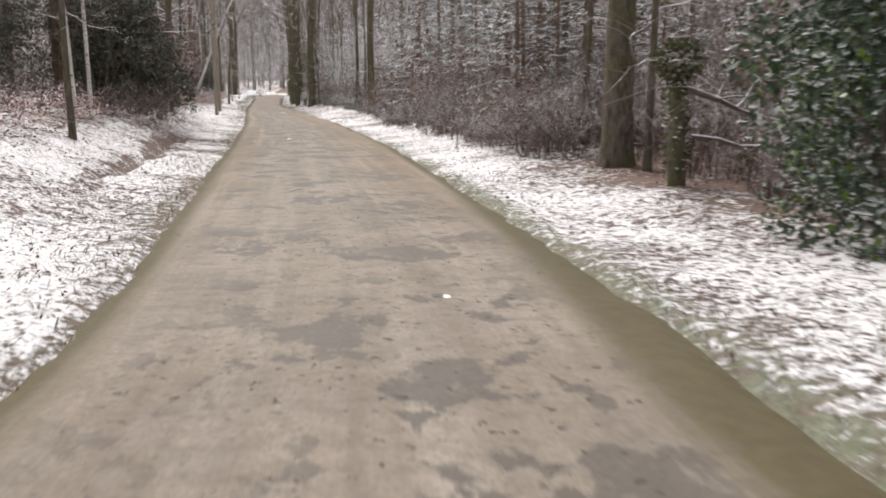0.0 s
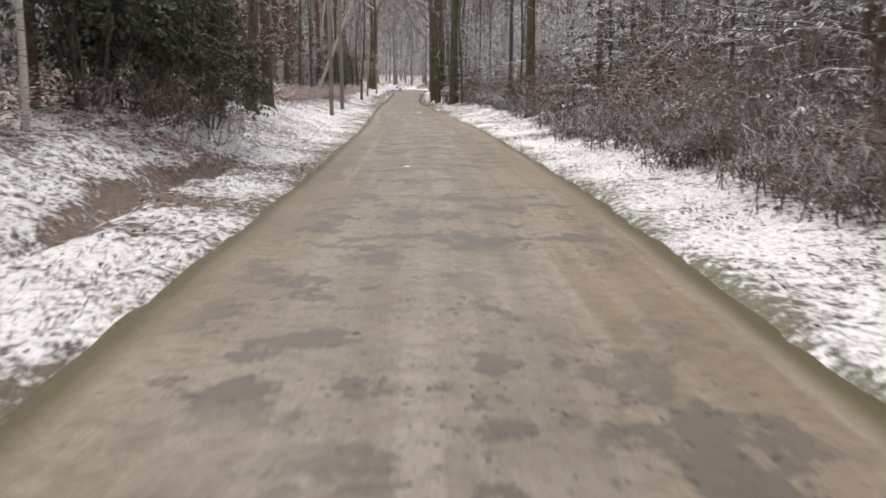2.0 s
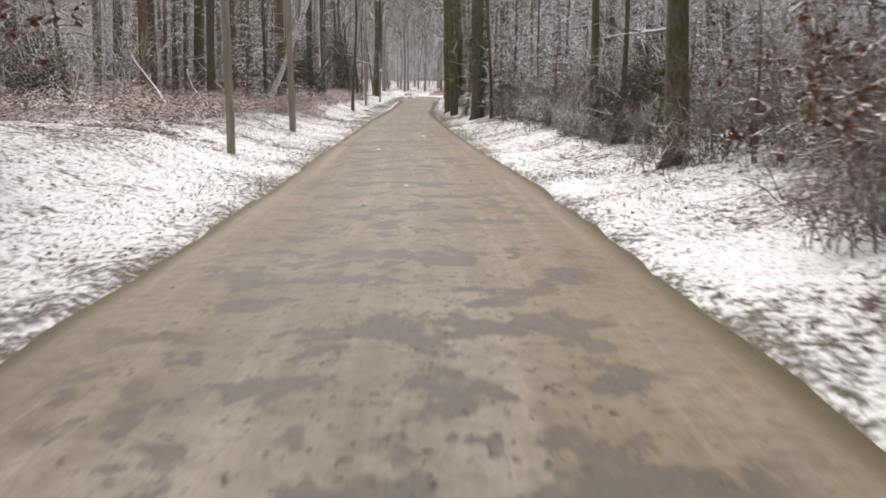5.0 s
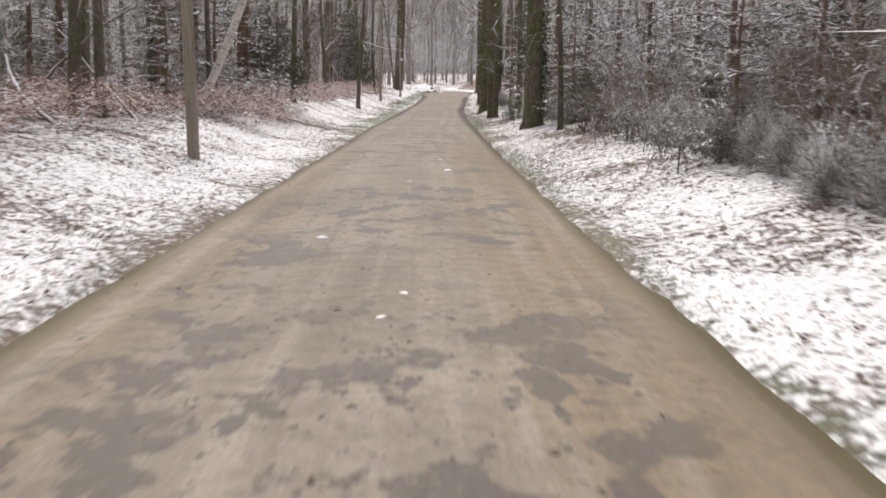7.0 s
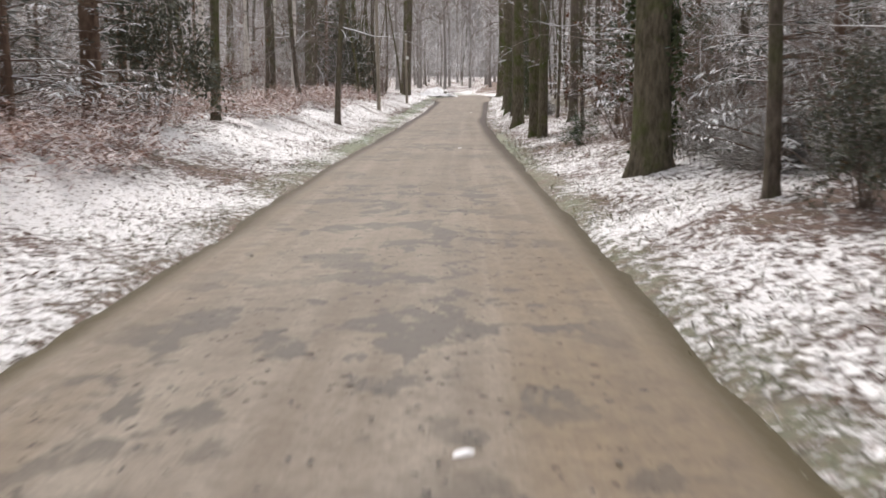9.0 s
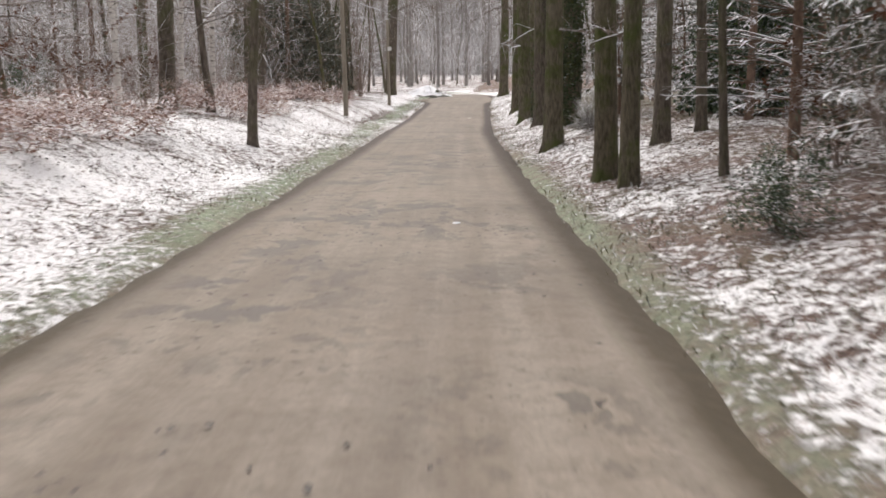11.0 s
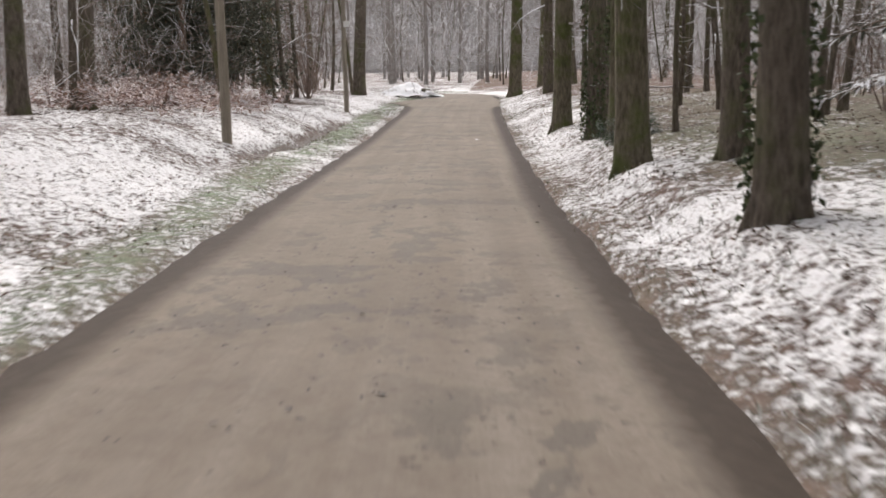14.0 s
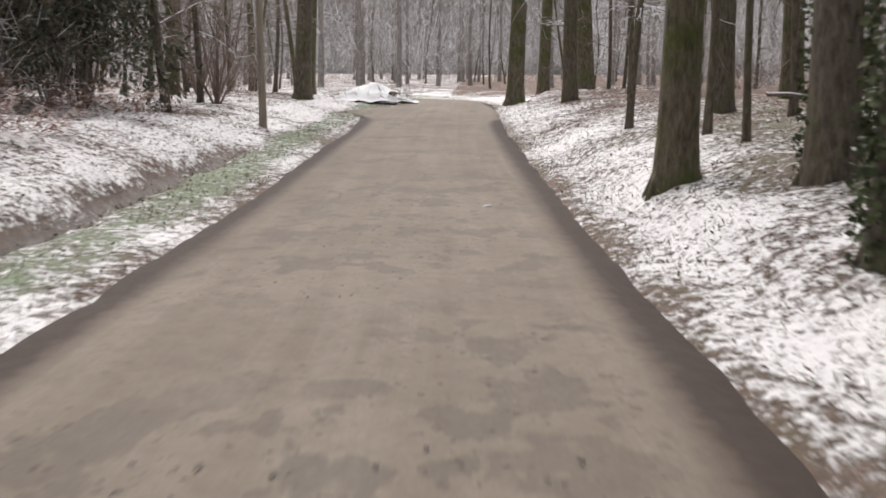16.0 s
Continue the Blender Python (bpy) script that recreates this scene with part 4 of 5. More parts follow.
scatter(SHRUBS, 50, 2, 110, -1, 4.2, 12, 0.8, (0.6, 1.1), seed=34)
scatter(SHRUBS, 30, 110, 170, -1, 5, 16, 0.8, (0.7, 1.2), seed=35)


# ---- poles beside the lane ----
def wooden_pole(x, y, d, h, plate=False):
    p = thing("wooden_pole", "plain weathered round timber pole on the snowy verge", "pole", "poles beside the lane")
    s = Soup()
    n = 8
    s.tube([(0.012 * math.sin(i), 0.01 * math.cos(i * 1.3), -0.4 + (h + 0.4) * i / n) for i in range(n + 1)], [d / 2 * (1.06 - 0.2 * i / n) for i in range(n + 1)], 12)
    part("shaft", s.mesh("shaft", M_POLE, True), p)
    c = Soup()
    c.tube([(0, 0, h - 0.01), (0, 0, h + 0.03), (0, 0, h + 0.05)], [d * 0.44, d * 0.40, d * 0.2], 12)
    part("snow_cap", c.mesh("snow_cap", M_SNOW, True), p, "small cap of snow")
    if plate:
        bm = bmesh.new()
        bmesh.ops.create_cube(bm, size=1, matrix=Matrix.Translation((0.11, -d / 2 - 0.012, 2.9)) @ Matrix.Diagonal((0.2, 0.015, 0.2, 1)))
        bmesh.ops.bevel(bm, geom=bm.edges[:], offset=0.004, segments=1, affect="EDGES")
        me = bpy.data.meshes.new("plate")
        bm.to_mesh(me)
        me.materials.append(M_PLATE)
        part("plate", me, p, "small white plate")
    p.matrix_basis = pose(x, y, ground_z(x, y), rnd(-1, 1), rnd(-1, 1), rnd(-15, 15))
    TAKEN.append((x, y, d))


for x, y, d, h, plate in ((-10.12, 51.8, 0.15, 7, False), (-12.13, 63.1, 0.18, 7.5, False), (-20.4, 113.2, 0.17, 6.0, False), (-22.6, 130.2, 0.16, 4.4, True)):
    wooden_pole(x, y, d, h, plate)

# ---- what nobody could count ----
def array_mesh(name, verts, faces, mat):
    me = bpy.data.meshes.new(name)
    n, k = faces.shape
    me.vertices.add(len(verts))
    me.vertices.foreach_set("co", np.ascontiguousarray(verts, dtype=np.float32).ravel())
    me.loops.add(n * k)
    me.loops.foreach_set("vertex_index", np.ascontiguousarray(faces, dtype=np.int32).ravel())
    me.polygons.add(n)
    me.polygons.foreach_set("loop_start", np.arange(0, n * k, k, dtype=np.int32))
    me.update(calc_edges=True)
    me.materials.append(mat)
    return me


def unit(a): return a / np.maximum(np.linalg.norm(a, axis=1), 1e-6)[:, None]


def spikes(base, way, length, radius):
    """Fine three-sided twigs: vertices and faces."""
    way = unit(way)
    a = unit(np.cross(way, np.array([0.31, 0.77, 0.55])[None, :])) * radius[:, None]
    b = np.cross(way, a)
    v = np.stack([base + a, base - a * 0.5 + b * 0.87, base - a * 0.5 - b * 0.87, base + way * length[:, None]], 1).reshape(-1, 3)
    i = np.arange(len(base))[:, None] * 4
    return v, np.concatenate([i + [0, 1, 3], i + [1, 2, 3], i + [2, 0, 3]], 0)


def blades(base, way, side, length, width):
    """Flat pointed blades, slightly folded: vertices and faces."""
    way, side = unit(way), unit(side)
    n = np.cross(way, side)
    L, W = length[:, None], width[:, None]
    v = np.stack([base, base + way * L * 0.5 + side * W + n * W * 0.3, base + way * L, base + way * L * 0.5 - side * W + n * W * 0.3], 1).reshape(-1, 3)
    i = np.arange(len(base))[:, None] * 4
    return v, np.concatenate([i + [0, 1, 2], i + [0, 2, 3]], 0)


def strip_spots(rng, n, y0, y1, side, e0, e1, power=1.0):
    y = rng.uniform(y0, y1, n)
    e = e0 + (e1 - e0) * rng.uniform(0, 1, n) ** power
    x = centre(y) + side * (half(y) + e)
    keep = beyond(x, y)[0] > min(1.2, e0) - 1e-6
    return x[keep], y[keep]


def twig_haze(label, seed, spots, per, tall, reach, size=(0.5, 1.3), mat=None, thick=(0.005, 0.013)):
    """The mesh of fine twigs that fills the depth of the wood."""
    rng = np.random.default_rng(seed)
    x, y = spots(rng)
    z = height(x, y)
    n = len(x)
    h = rng.uniform(tall[0], tall[1], n)
    k = np.repeat(np.arange(n), per)
    t = rng.uniform(0.04, 1, len(k)) ** 0.9
    spread = (0.25 + 0.75 * t) * rng.uniform(reach[0], reach[1], n)[k]
    off = rng.normal(0, 0.55, (len(k), 2)) * spread[:, None]
    base = np.stack([x[k] + off[:, 0], y[k] + off[:, 1], z[k] + t * h[k] - 0.05], 1)
    way = np.stack([off[:, 0] * 0.6 + rng.normal(0, 0.55, len(k)), off[:, 1] * 0.6 + rng.normal(0, 0.55, len(k)), rng.uniform(-0.25, 1.3, len(k))], 1)
    keep = beyond(base[:, 0], base[:, 1])[0] > 1.3
    base, way = base[keep], way[keep]
    v, f = spikes(base, way, rng.uniform(*size, len(base)), rng.uniform(*thick, len(base)))
    return tagged(new("twiggy_undergrowth", array_mesh("twiggy_undergrowth", v, f, mat or M_TWIG)), label, "undergrowth", kind="stuff")


twig_haze("dense bare twigs filling the wood, dusted with snow", 51, lambda r: strip_spots(r, 260, 8, 46, 1, 6.0, 18, 1.2), 60, (1.5, 5.5), (0.6, 1.5))
twig_haze("pale rimed twigs filling the wood beside the lane", 59, lambda r: strip_spots(r, 420, 46, 88, 1, 3.2, 16, 1.3), 60, (1.2, 5.5), (0.6, 1.5), mat=M_RIME_MIST)
twig_haze("bare twigs among the tall trunks, dusted with snow", 52, lambda r: strip_spots(r, 340, 88, 165, 1, 6.5, 26, 1.2), 55, (1.5, 6), (0.6, 1.6), mat=M_RIME_MIST)
twig_haze("bare twigs behind the snowy bank", 53, lambda r: strip_spots(r, 850, -2, 128, -1, 5, 24, 1.2), 48, (1.5, 6), (0.6, 1.6))
twig_haze("bare twigs behind the snowy bank", 54, lambda r: strip_spots(r, 300, 128, 170, -1, 8, 28, 1.2), 60, (2, 7), (0.6, 1.6))
# these three far stands get pale twigs, with mist painted in as colour
twig_haze("pale grey twigs of the far wood", 55, lambda r: (r.uniform(-100, 45, 1000), r.uniform(176, 280, 1000)), 45, (4, 22), (0.8, 2.4), (1.2, 3.2), thick=(0.012, 0.03), mat=M_RIME_MIST)
twig_haze("bare twigs deep in the wood beside the lane", 56, lambda r: strip_spots(r, 520, 5, 175, 1, 14, 60, 1.0), 50, (3, 14), (0.8, 2.2), (1.0, 2.6), thick=(0.01, 0.024), mat=M_RIME_MIST)
twig_haze("bare twigs deep in the wood beside the lane", 57, lambda r: strip_spots(r, 520, 5, 175, -1, 16, 60, 1.0), 50, (3, 14), (0.8, 2.2), (1.0, 2.6), thick=(0.01, 0.024), mat=M_RIME_MIST)


def canes(base, way, reach, tall, radius, steps=5):
    """Arching three-sided canes: vertices and faces."""
    n = len(base)
    t = np.linspace(0, 1, steps)
    flat_way = np.stack([np.cos(way), np.sin(way), way * 0], 1)
    p = base[:, None, :] + flat_way[:, None, :] * (reach[:, None] * t)[:, :, None]
    p[:, :, 2] += tall[:, None] * np.sin(t * 2.35)[None, :]
    r = radius[:, None] * (1 - 0.75 * t)[None, :]
    side = np.stack([-np.sin(way), np.cos(way), way * 0], 1)[:, None, :]
    up = np.array([0, 0, 1.0])[None, None, :]
    v = np.stack([p + side * r[:, :, None], p - side * r[:, :, None], p + up * r[:, :, None] * 1.4], 2)
    i = (np.arange(n)[:, None, None] * steps + np.arange(steps - 1)[None, :, None]) * 3
    f = []
    for a, b in ((0, 1), (1, 2), (2, 0)):
        f += [np.concatenate([i + a, i + b, i + b + 3], 2).reshape(-1, 3), np.concatenate([i + a, i + b + 3, i + a + 3], 2).reshape(-1, 3)]
    return v.reshape(-1, 3), np.vstack(f), p


def bramble_thicket(y0, y1, count, mat, seed, label):
    """The brown mass of withered brambles along the right of the lane: arching canes, side twigs and shrivelled leaves."""
    rng = np.random.default_rng(seed)
    x, y = strip_spots(rng, count, y0, y1, 1, 1.15, 5.5, 1.3)
    e = beyond(x, y)[0]
    keep = (vnoise(x, y, 3.0, 85) > np.where(y > 42, -0.25, -0.6)) & (e > np.where(y < 18, 3.3, np.where(y < 44, 1.3, 1.6) + 0.35 * vnoise(x, y, 2.0, 86)))
    x, y, e = x[keep], y[keep], e[keep]
    z = height(x, y)
    top = np.interp(e, [1.1, 1.5, 2.2, 3.5, 6], [0.3, 0.6, 1.05, 1.6, 2.3]) * rng.uniform(0.5, 1.25, len(x)) * np.where(y < 15, 0.6, 1.0)
    top = np.where((x + 0.9) ** 2 + (y - 35.6) ** 2 < 4.0, np.minimum(top, 0.8), top)
    k = np.repeat(np.arange(len(x)), 7)
    m = len(k)
    base = np.stack([x[k] + rng.normal(0, 0.2, m), y[k] + rng.normal(0, 0.2, m), z[k] - 0.03], 1)
    tall = top[k] * rng.uniform(0.5, 1.0, m)
    v, f, line = canes(base, rng.uniform(0, 6.283, m), rng.uniform(0.3, 1.0, m) * np.clip(top[k], 0.35, 1.0), tall, rng.uniform(0.005, 0.01, m))
    V, F = [v], [f]
    o = len(v)
    # side twigs along the canes
    j = np.repeat(np.arange(m), 11)
    t = rng.uniform(0.15, 1.0, len(j)) * (line.shape[1] - 1.001)
    a = t.astype(int)
    q = line[j, a] + (line[j, a + 1] - line[j, a]) * (t - a)[:, None]
    way = rng.normal(0, 0.8, (len(j), 3)) + [0, 0, 0.25]
    v, f = spikes(q, way, rng.uniform(0.12, 0.45, len(j)), rng.uniform(0.003, 0.007, len(j)))
    V.append(v), F.append(f + o)
    o += len(v)
    # a few shrivelled leaves
    j = rng.integers(0, len(q), len(q) // 3)
    n = len(j)
    v, f = blades(q[j] + rng.normal(0, 0.05, (n, 3)), rng.normal(0, 1, (n, 3)), rng.normal(0, 1, (n, 3)), rng.uniform(0.03, 0.07, n), rng.uniform(0.006, 0.014, n))
    V.append(v), F.append(f + o)
    v, f = np.vstack(V), np.vstack(F)
    tagged(new("bramble_thicket", array_mesh("bramble_thicket", v, f, mat)), label, "thicket", kind="stuff")


bramble_thicket(4, 52, 950, M_BRAMBLE, 58, "dense brown thicket of withered brambles edged with snow")
bramble_thicket(52, 78, 250, M_HEATH, 60, "low grey thicket of frosted brambles on the bank")


def heath_clump(x, y, r, h):
    """A rounded clump of fine upright twigs, dark inside."""
    rng = np.random.default_rng(int(1000 * abs(x) + 10 * y))
    n = 1000
    d = rng.normal(0, 1, (n, 3))
    d[:, 2] = np.abs(d[:, 2]) + 0.15
    d = unit(d)
    q = d * [r, r, h] * rng.uniform(0.25, 0.8, n)[:, None]
    v, f = spikes(q, d + rng.normal(0, 0.35, (n, 3)), rng.uniform(0.15, 0.4, n) * h, rng.uniform(0.0025, 0.006, n))
    stems, g = spikes(rng.normal(0, 0.06, (14, 3)) * [1, 1, 0], d[:14] + [0, 0, 0.5], np.full(14, 0.8 * h), np.full(14, 0.012))
    ob = thing("heath_clump", "rounded grey clump of frosted heath beside the lane", "shrub", "heath clumps on the bank")
    tagged(part("tangle", array_mesh("tangle", v, f, M_HEATH), ob, "fine frosted twigs"), kind="stuff")
    part("stem_frame", array_mesh("stem_frame", stems, g, M_BRAMBLE), ob)
    ob.matrix_basis = pose(x, y, ground_z(x, y) - 0.03)


heath_clump(-11.1, 97.5, 0.42, 0.9)
random.seed(71)
for i in range(36):
    y = 52.5 + 23.5 * i / 35 + rnd(-0.3, 0.3)
    heath_clump(float(centre(y) + half(y)) + rnd(2.1, 3.0), y, rnd(0.35, 0.6), rnd(0.5, 0.95))


def fallen_leaves():
    """Leaves that poke through the snow of the banks."""
    rng = np.random.default_rng(61)
    V, F, o = [], [], 0
    for side, n, e1 in ((-1, 62000, 6.0), (1, 62000, 5.5)):
        x, y = strip_spots(rng, n, -2, 150, side, 0.15, e1, 0.9)
        keep = vnoise(x, y, 0.9, 71) + rng.uniform(-0.9, 0.9, len(x)) > np.where((side > 0) & (y < 80), 0.45, -0.1)
        x, y = x[keep], y[keep]
        base = np.stack([x, y, height(x, y) + 0.012], 1)
        m = len(x)
        a = rng.uniform(0, 6.283, m)
        way = np.stack([np.cos(a), np.sin(a), rng.uniform(-0.1, 0.7, m)], 1)
        side_v = np.stack([-np.sin(a), np.cos(a), rng.uniform(-0.5, 0.5, m)], 1)
        v, f = blades(base, way, side_v, rng.uniform(0.025, 0.065, m), rng.uniform(0.008, 0.019, m))
        V.append(v), F.append(f + o)
        o += len(v)
    tagged(new("fallen_leaves", array_mesh("fallen_leaves", np.vstack(V), np.vstack(F), M_LITTER)), "brown fallen leaves poking through thin snow", "leaf litter", kind="stuff")


def verge_grass():
    rng = np.random.default_rng(62)
    V, F, o = [], [], 0
    for side, n in ((-1, 26000), (1, 22000)):
        x, y = strip_spots(rng, n, -2, 150, side, -0.08, 1.3, 1.4)
        keep = vnoise(x, y, 1.6, 75 + side) + rng.uniform(-0.5, 0.5, len(x)) > np.where(y < 80, 0.35, 0.0)
        x, y = x[keep], y[keep]
        m = len(x)
        base = np.stack([x, y, height(x, y) - 0.01], 1)
        a = rng.uniform(0, 6.283, m)
        way = np.stack([np.cos(a) * 0.8, np.sin(a) * 0.8, rng.uniform(0.35, 1.2, m)], 1)
        v, f = blades(base, way, np.stack([-np.sin(a), np.cos(a), a * 0], 1), rng.uniform(0.05, 0.12, m), rng.uniform(0.003, 0.007, m))
        V.append(v), F.append(f + o)
        o += len(v)
    tagged(new("verge_grass", array_mesh("verge_grass", np.vstack(V), np.vstack(F), M_GRASS)), "short frosted grass along the lane's edges", "grass", kind="stuff")


def bracken():
    """Collapsed fronds on the bank tops."""
    rng = np.random.default_rng(63)
    B, W, S, L, D = [], [], [], [], []
    spots = []
    for side, n, y0, y1, e0, e1 in ((-1, 480, 2, 45, 2.6, 6.0), (-1, 300, 44, 66, 2.8, 5.0), (-1, 210, 66, 84, 2.8, 5.5), (-1, 120, 69, 78, 1.8, 3.2), (-1, 46, 24.8, 28.8, 1.35, 2.6), (-1, 620, 84, 112, 2.4, 5.5), (-1, 260, 112, 127, 2.6, 6.0)):
        x, y = strip_spots(rng, n, y0, y1, side, e0, e1)
        keep = vnoise(x, y, 4.0, 81) > -0.25
        spots.append((x[keep], y[keep]))
    x, y = np.concatenate([s[0] for s in spots]), np.concatenate([s[1] for s in spots])
    z = height(x, y)
    tall_k = 0.75 + 0.45 * vnoise(x, y, 1.6, 83)
    for i in range(len(x)):
        for _ in range(3):
            a = rng.uniform(0, 6.283)
            r, h = rng.uniform(0.35, 0.8), rng.uniform(0.35, 0.85) * tall_k[i]
            t = np.repeat(np.linspace(0.16, 1.0, 11), 2)
            sg = np.tile([1.0, -1.0], 11)
            arc = np.stack([x[i] + np.cos(a) * r * t, y[i] + np.sin(a) * r * t, z[i] + h * np.sin(t * 2.2)], 1)
            B.append(arc)
            W.append(np.stack([-np.sin(a) * sg + np.cos(a) * 0.5, np.cos(a) * sg + np.sin(a) * 0.5, rng.uniform(-0.7, 0.4, 22)], 1))
            S.append(np.stack([np.cos(a) + 0 * t, np.sin(a) + 0 * t, rng.uniform(-0.4, 0.4, 22)], 1))
            L.append((0.15 * (1.1 - t)) + 0.035)
            D.append(0.013 * (1.2 - t) + 0.005)
    v, f = blades(np.vstack(B), np.vstack(W), np.vstack(S), np.concatenate(L), np.concatenate(D))
    tagged(new("dead_bracken", array_mesh("dead_bracken", v, f, M_BRACKEN)), "collapsed rust-brown bracken with snow on it", "bracken", kind="stuff")


def lane_debris():
    """Wet leaves and crumbs lying on the lane."""
    rng = np.random.default_rng(64)
    n = 5000
    y = rng.uniform(3, 148, n)
    u = rng.normal(0, 0.75, n)
    x = centre(y) + u
    keep = (vnoise(x, y, 1.8, 91) > 0.05) & (np.abs(u) < half(y) * 0.95)
    x, y, u = x[keep], y[keep], u[keep]
    m = len(x)
    base = np.stack([x, y, rise(y) + 0.05 - 0.012 * (u / 1.2) ** 2 * 1.6], 1)
    a = rng.uniform(0, 6.283, m)
    way = np.stack([np.cos(a), np.sin(a), rng.uniform(0, 0.15, m)], 1)
    v, f = blades(base, way, np.stack([-np.sin(a), np.cos(a), rng.uniform(-0.2, 0.2, m)], 1), rng.uniform(0.02, 0.06, m), rng.uniform(0.008, 0.02, m))
    tagged(new("lane_debris", array_mesh("lane_debris", v, f, M_DEBRIS)), "dark wet leaves and crumbs on the lane", "debris", kind="stuff")


fallen_leaves()
verge_grass()
bracken()
lane_debris()


# ---- heap of snowy logs at the bend, fallen branches, snow lumps ----
def log_heap(x, y):
    heap = thing("log_heap", "low heap of cut logs and brush under snow at the bend", "log heap")
    for u, w, z, a in ((-0.9, -0.75, 0.13, 0.2), (-0.45, -0.85, 0.14, -0.1), (0.05, -0.9, 0.13, 0.15), (0.6, -0.8, 0.14, -0.2), (1.1, -0.6, 0.12, 0.3), (0.85, -0.62, 0.36, 0.1), (-0.2, -0.68, 0.36, -0.25)):
        s = Soup()
        r, d = rnd(0.09, 0.13), Vector((math.sin(a), math.cos(a), 0))
        p = Vector((u, w, z))
        s.tube([p, p + d * 0.8, p + d * 1.6], [r, r * 0.97, r * 0.9], 9)
        s.f.append(tuple(reversed(range(9))))
        part("log", s.mesh("log", M_BARK, True), heap)
    c = Soup()
    n, k = 30, 20
    for i in range(n + 1):
        for j in range(k + 1):
            u, w = -1.9 + 3.8 * i / n, -1.3 + 2.6 * j / k
            top = 0.78 * math.exp(-(u / 1.2) ** 2 - (w / 0.95) ** 2) + 0.10 * float(vnoise(u, w, 0.4, 5)) + 0.04 * float(vnoise(u, w, 0.17, 8)) - 0.02
            c.v.append(Vector((u, w, top)))
    for i in range(n):
        for j in range(k):
            a = i * (k + 1) + j
            c.f.append((a, a + k + 1, a + k + 2, a + 1))
    part("snow_cover", c.mesh("snow_cover", M_SNOW, True), heap, "uneven lid of snow")
    b = Soup()
    for q in range(170):
        p = Vector((rnd(-1.6, 1.6), rnd(-1.0, 0.6), rnd(0.02, 0.4)))
        b.sliver(p, any_way(0.4) + Vector((p.x * 0.5, -0.5, 0.25)), rnd(0.35, 0.9), rnd(0.008, 0.018))
    tagged(part("brush", b.mesh("brush", M_LIMB), heap, "loose snowy brushwood"), kind="stuff")
    heap.matrix_basis = pose(x, y, ground_z(x, y) - 0.03, 0, 0, 8)


log_heap(-24.2, 149.0)


def fallen_branch(p, q, r, label="fallen branch lined with snow, caught in the undergrowth"):
    b = thing("fallen_branch", label, "branch", "fallen branches")
    p, q = Vector(p), Vector(q)
    s = Soup()
    way, n = q - p, 7
    bow = any_way() * 0.09 * way.length
    pts = [way * (i / n) + bow * math.sin(math.pi * i / n) + any_way() * 0.03 for i in range(n + 1)]
    root = s.tube(pts, [r * (1 - 0.7 * i / n) for i in range(n + 1)], 6)
    for k in range(7):
        i = random.randrange(2, n + 1)
        branch(s, pts[i], way.normalized() + any_way() * 1.1, rnd(0.4, 0.9), r * 0.35, 1, 4, 0.0, 0.9, 3, root + i * 6)
    part("limb", s.mesh("limb", M_LIMB, True), b)
    b.matrix_basis = pose(*p)


for p, q, r in (((3.2, 12.9, 1.35), (5.4, 14.2, 0.7), 0.05), ((3.4, 13.2, 0.75), (5.2, 13.6, 0.5), 0.03), ((-13.7, 121.6, 1.28), (-11.6, 122.3, 1.22), 0.028),
                ((-13.8, 62.5, 0.5), (-15.6, 63.9, 1.9), 0.045), ((-14.4, 66.2, 0.5), (-16.4, 67.0, 2.3), 0.04), ((-17.2, 66.8, 0.7), (-14.6, 67.2, 2.9), 0.04), ((-12.9, 56.5, 0.5), (-15.2, 59.0, 2.2), 0.045),
                ((-12.4, 47.6, 0.7), (-11.2, 46.0, 1.7), 0.04)):
    fallen_branch(p, q, r)


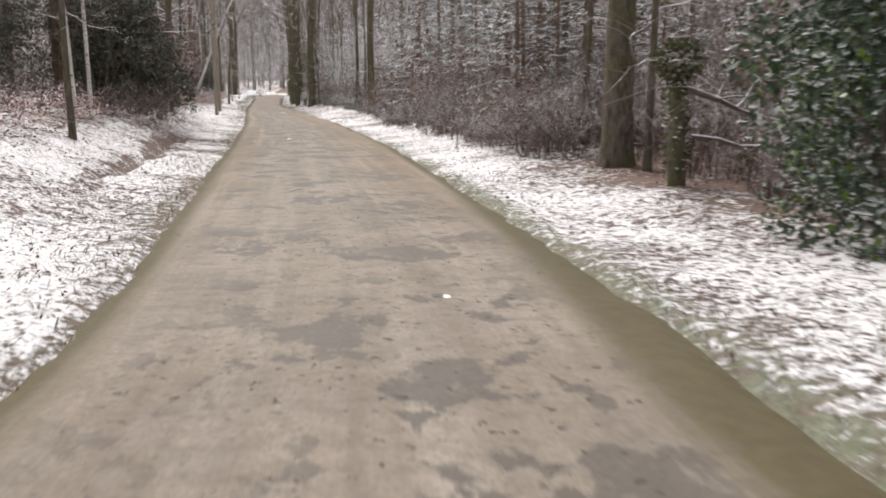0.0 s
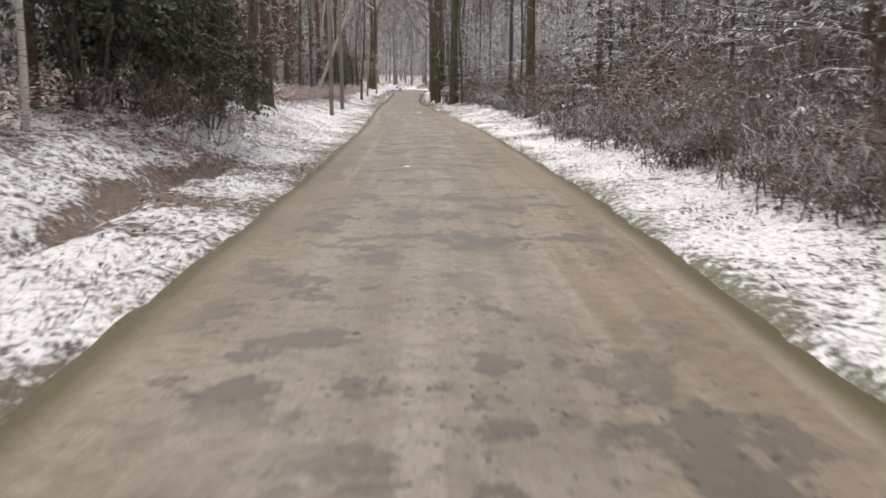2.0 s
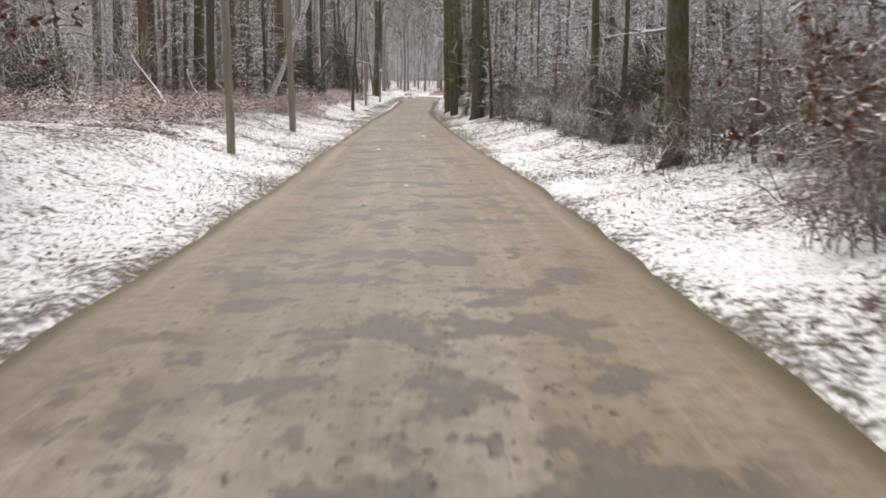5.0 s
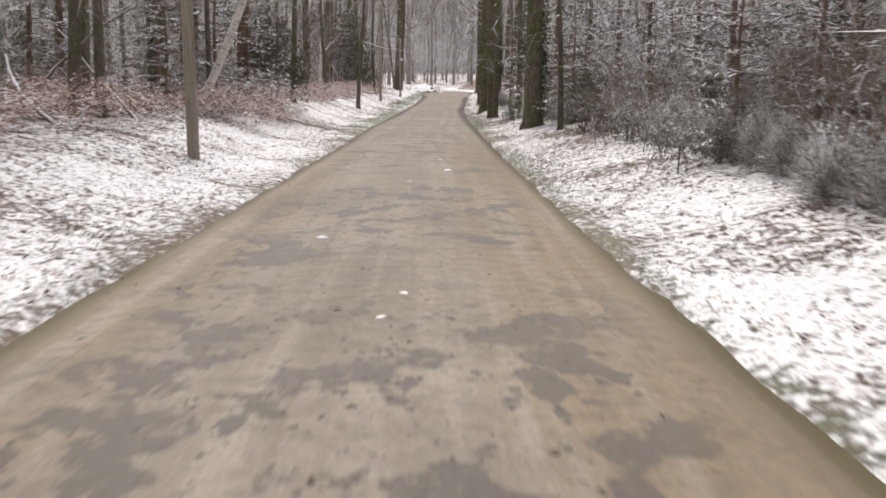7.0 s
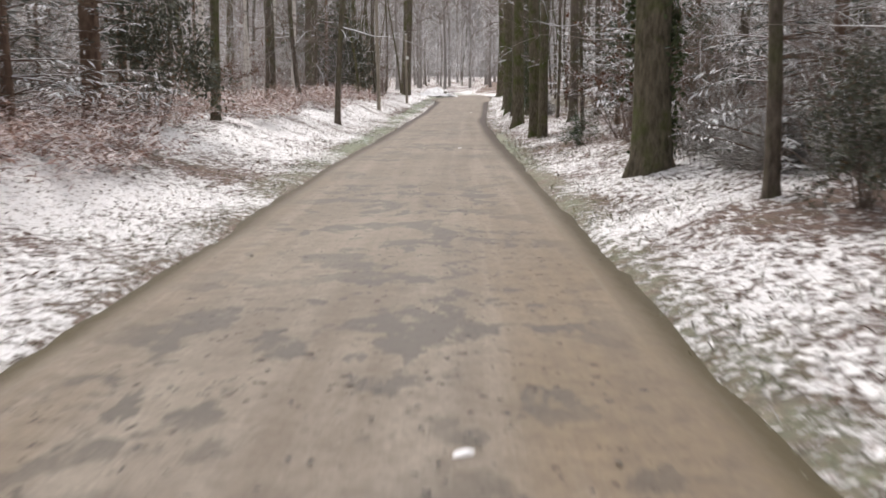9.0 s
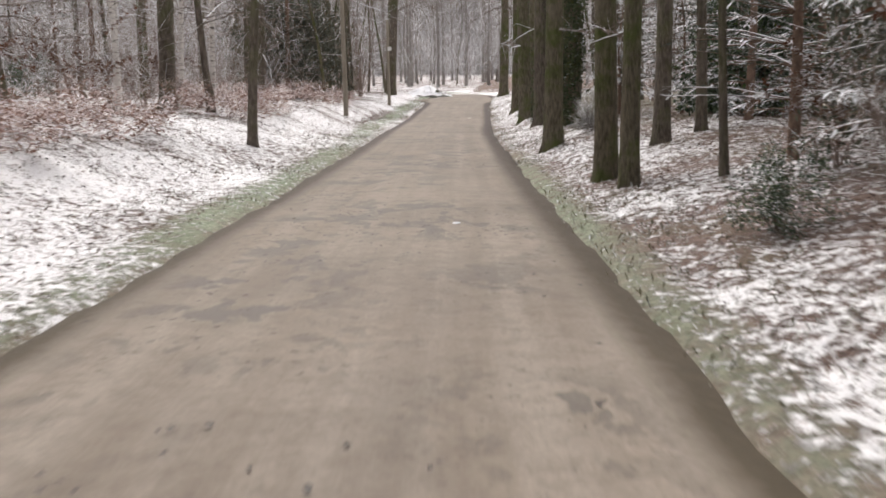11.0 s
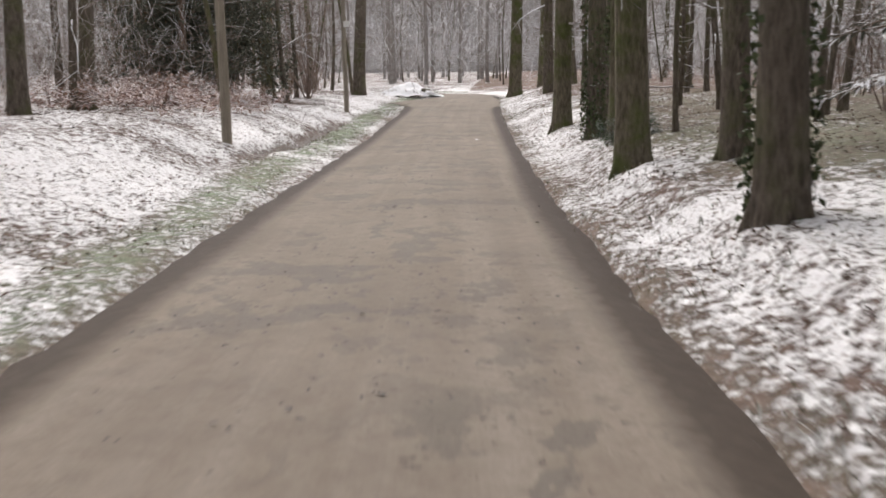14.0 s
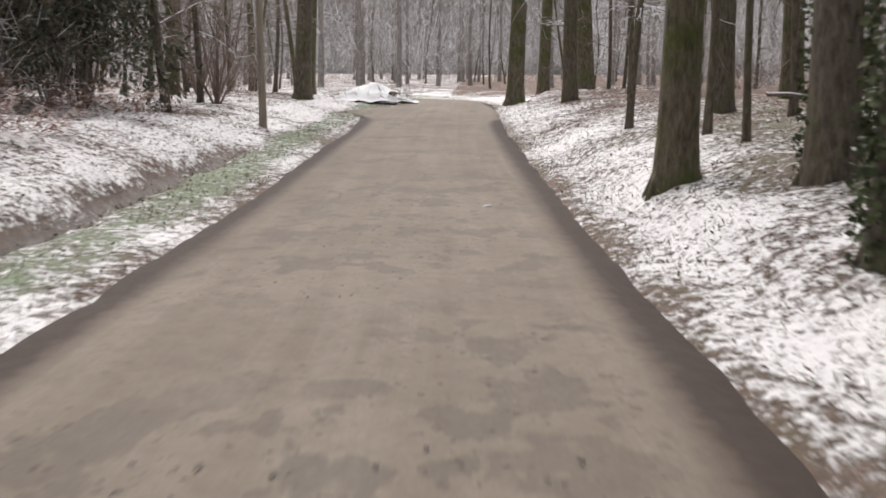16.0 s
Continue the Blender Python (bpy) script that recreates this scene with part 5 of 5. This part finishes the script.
def snow_lump(x, y, r):
    s = Soup()
    n = 7
    for i in range(5):
        t = i / 4 * math.pi * 0.5
        for k in range(n):
            a = 2 * math.pi * k / n
            w = r * math.cos(t) * (1 + 0.25 * math.sin(a * 2 + x * 7) + 0.12 * math.sin(a * 3 + y))
            s.v.append(Vector((w * math.cos(a) * 1.5, w * math.sin(a), r * 0.35 * math.sin(t) - 0.01)))
    for i in range(4):
        for k in range(n):
            a, b = i * n + k, i * n + (k + 1) % n
            s.f.append((a, b, b + n, a + n))
    ob = tagged(new("snow_lump", s.mesh("snow_lump", M_SNOW, True)), "small lump of fallen snow on the lane", "snow", "snow lumps on the lane")
    ob.matrix_basis = pose(x, y, float(rise(y)) + 0.042, 0, 0, rnd(0, 180))


for x, y, r in ((-3.64, 28.55, 0.1), (-6.1, 47.4, 0.07), (-6.4, 47.6, 0.05), (-7.15, 53.7, 0.06), (-7.57, 55.2, 0.07), (-7.16, 54.4, 0.06), (-8.3, 56.6, 0.08),
                (-8.9, 66.4, 0.06), (-8.4, 64.1, 0.09), (-8.6, 62.0, 0.06), (-12.05, 86.0, 0.06), (-16.8, 119.7, 0.06), (0.14, 6.4, 0.06)):
    snow_lump(x, y, r * 0.55)


# ---- distance: a ring of wood, coloured pale like mist, that closes the view all round ----
def distant_wood():
    n, rows = 720, 7
    v, f = [], []
    for i in range(n):
        a = 2 * math.pi * i / n
        r = 330 + 5 * float(vnoise(i, 0.0, 3.1, 4)) + 3 * float(vnoise(i, 0.0, 1.0, 7))
        top = 46 + 4 * float(vnoise(i, 0.0, 5.0, 14)) + 3 * float(vnoise(i, 0.0, 1.3, 17))
        for j in range(rows):
            k = r + 1.5 * float(vnoise(i, j * 5.0, 1.0, 19))
            v.append(Vector((-15 + k * math.cos(a), 80 + k * math.sin(a), -2 + (top + 2) * j / (rows - 1))))
    for i in range(n):
        for j in range(rows - 1):
            p, q = i * rows + j, ((i + 1) % n) * rows + j
            f.append((q, p, p + 1, q + 1))
    m, t, b = material("mist_pale_far_wood", 0.95, 0.1)
    # mist over the distant trees is mixed into these pale greys
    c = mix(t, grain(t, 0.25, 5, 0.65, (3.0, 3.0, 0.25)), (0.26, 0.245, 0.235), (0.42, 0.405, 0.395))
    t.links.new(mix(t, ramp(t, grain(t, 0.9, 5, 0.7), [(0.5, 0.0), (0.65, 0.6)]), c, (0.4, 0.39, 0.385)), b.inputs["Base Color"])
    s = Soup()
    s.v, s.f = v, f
    tagged(new("backdrop", s.mesh("backdrop", m, True)), "backdrop of distant wood with mist put into its colour", "distant wood", kind="structure")


distant_wood()
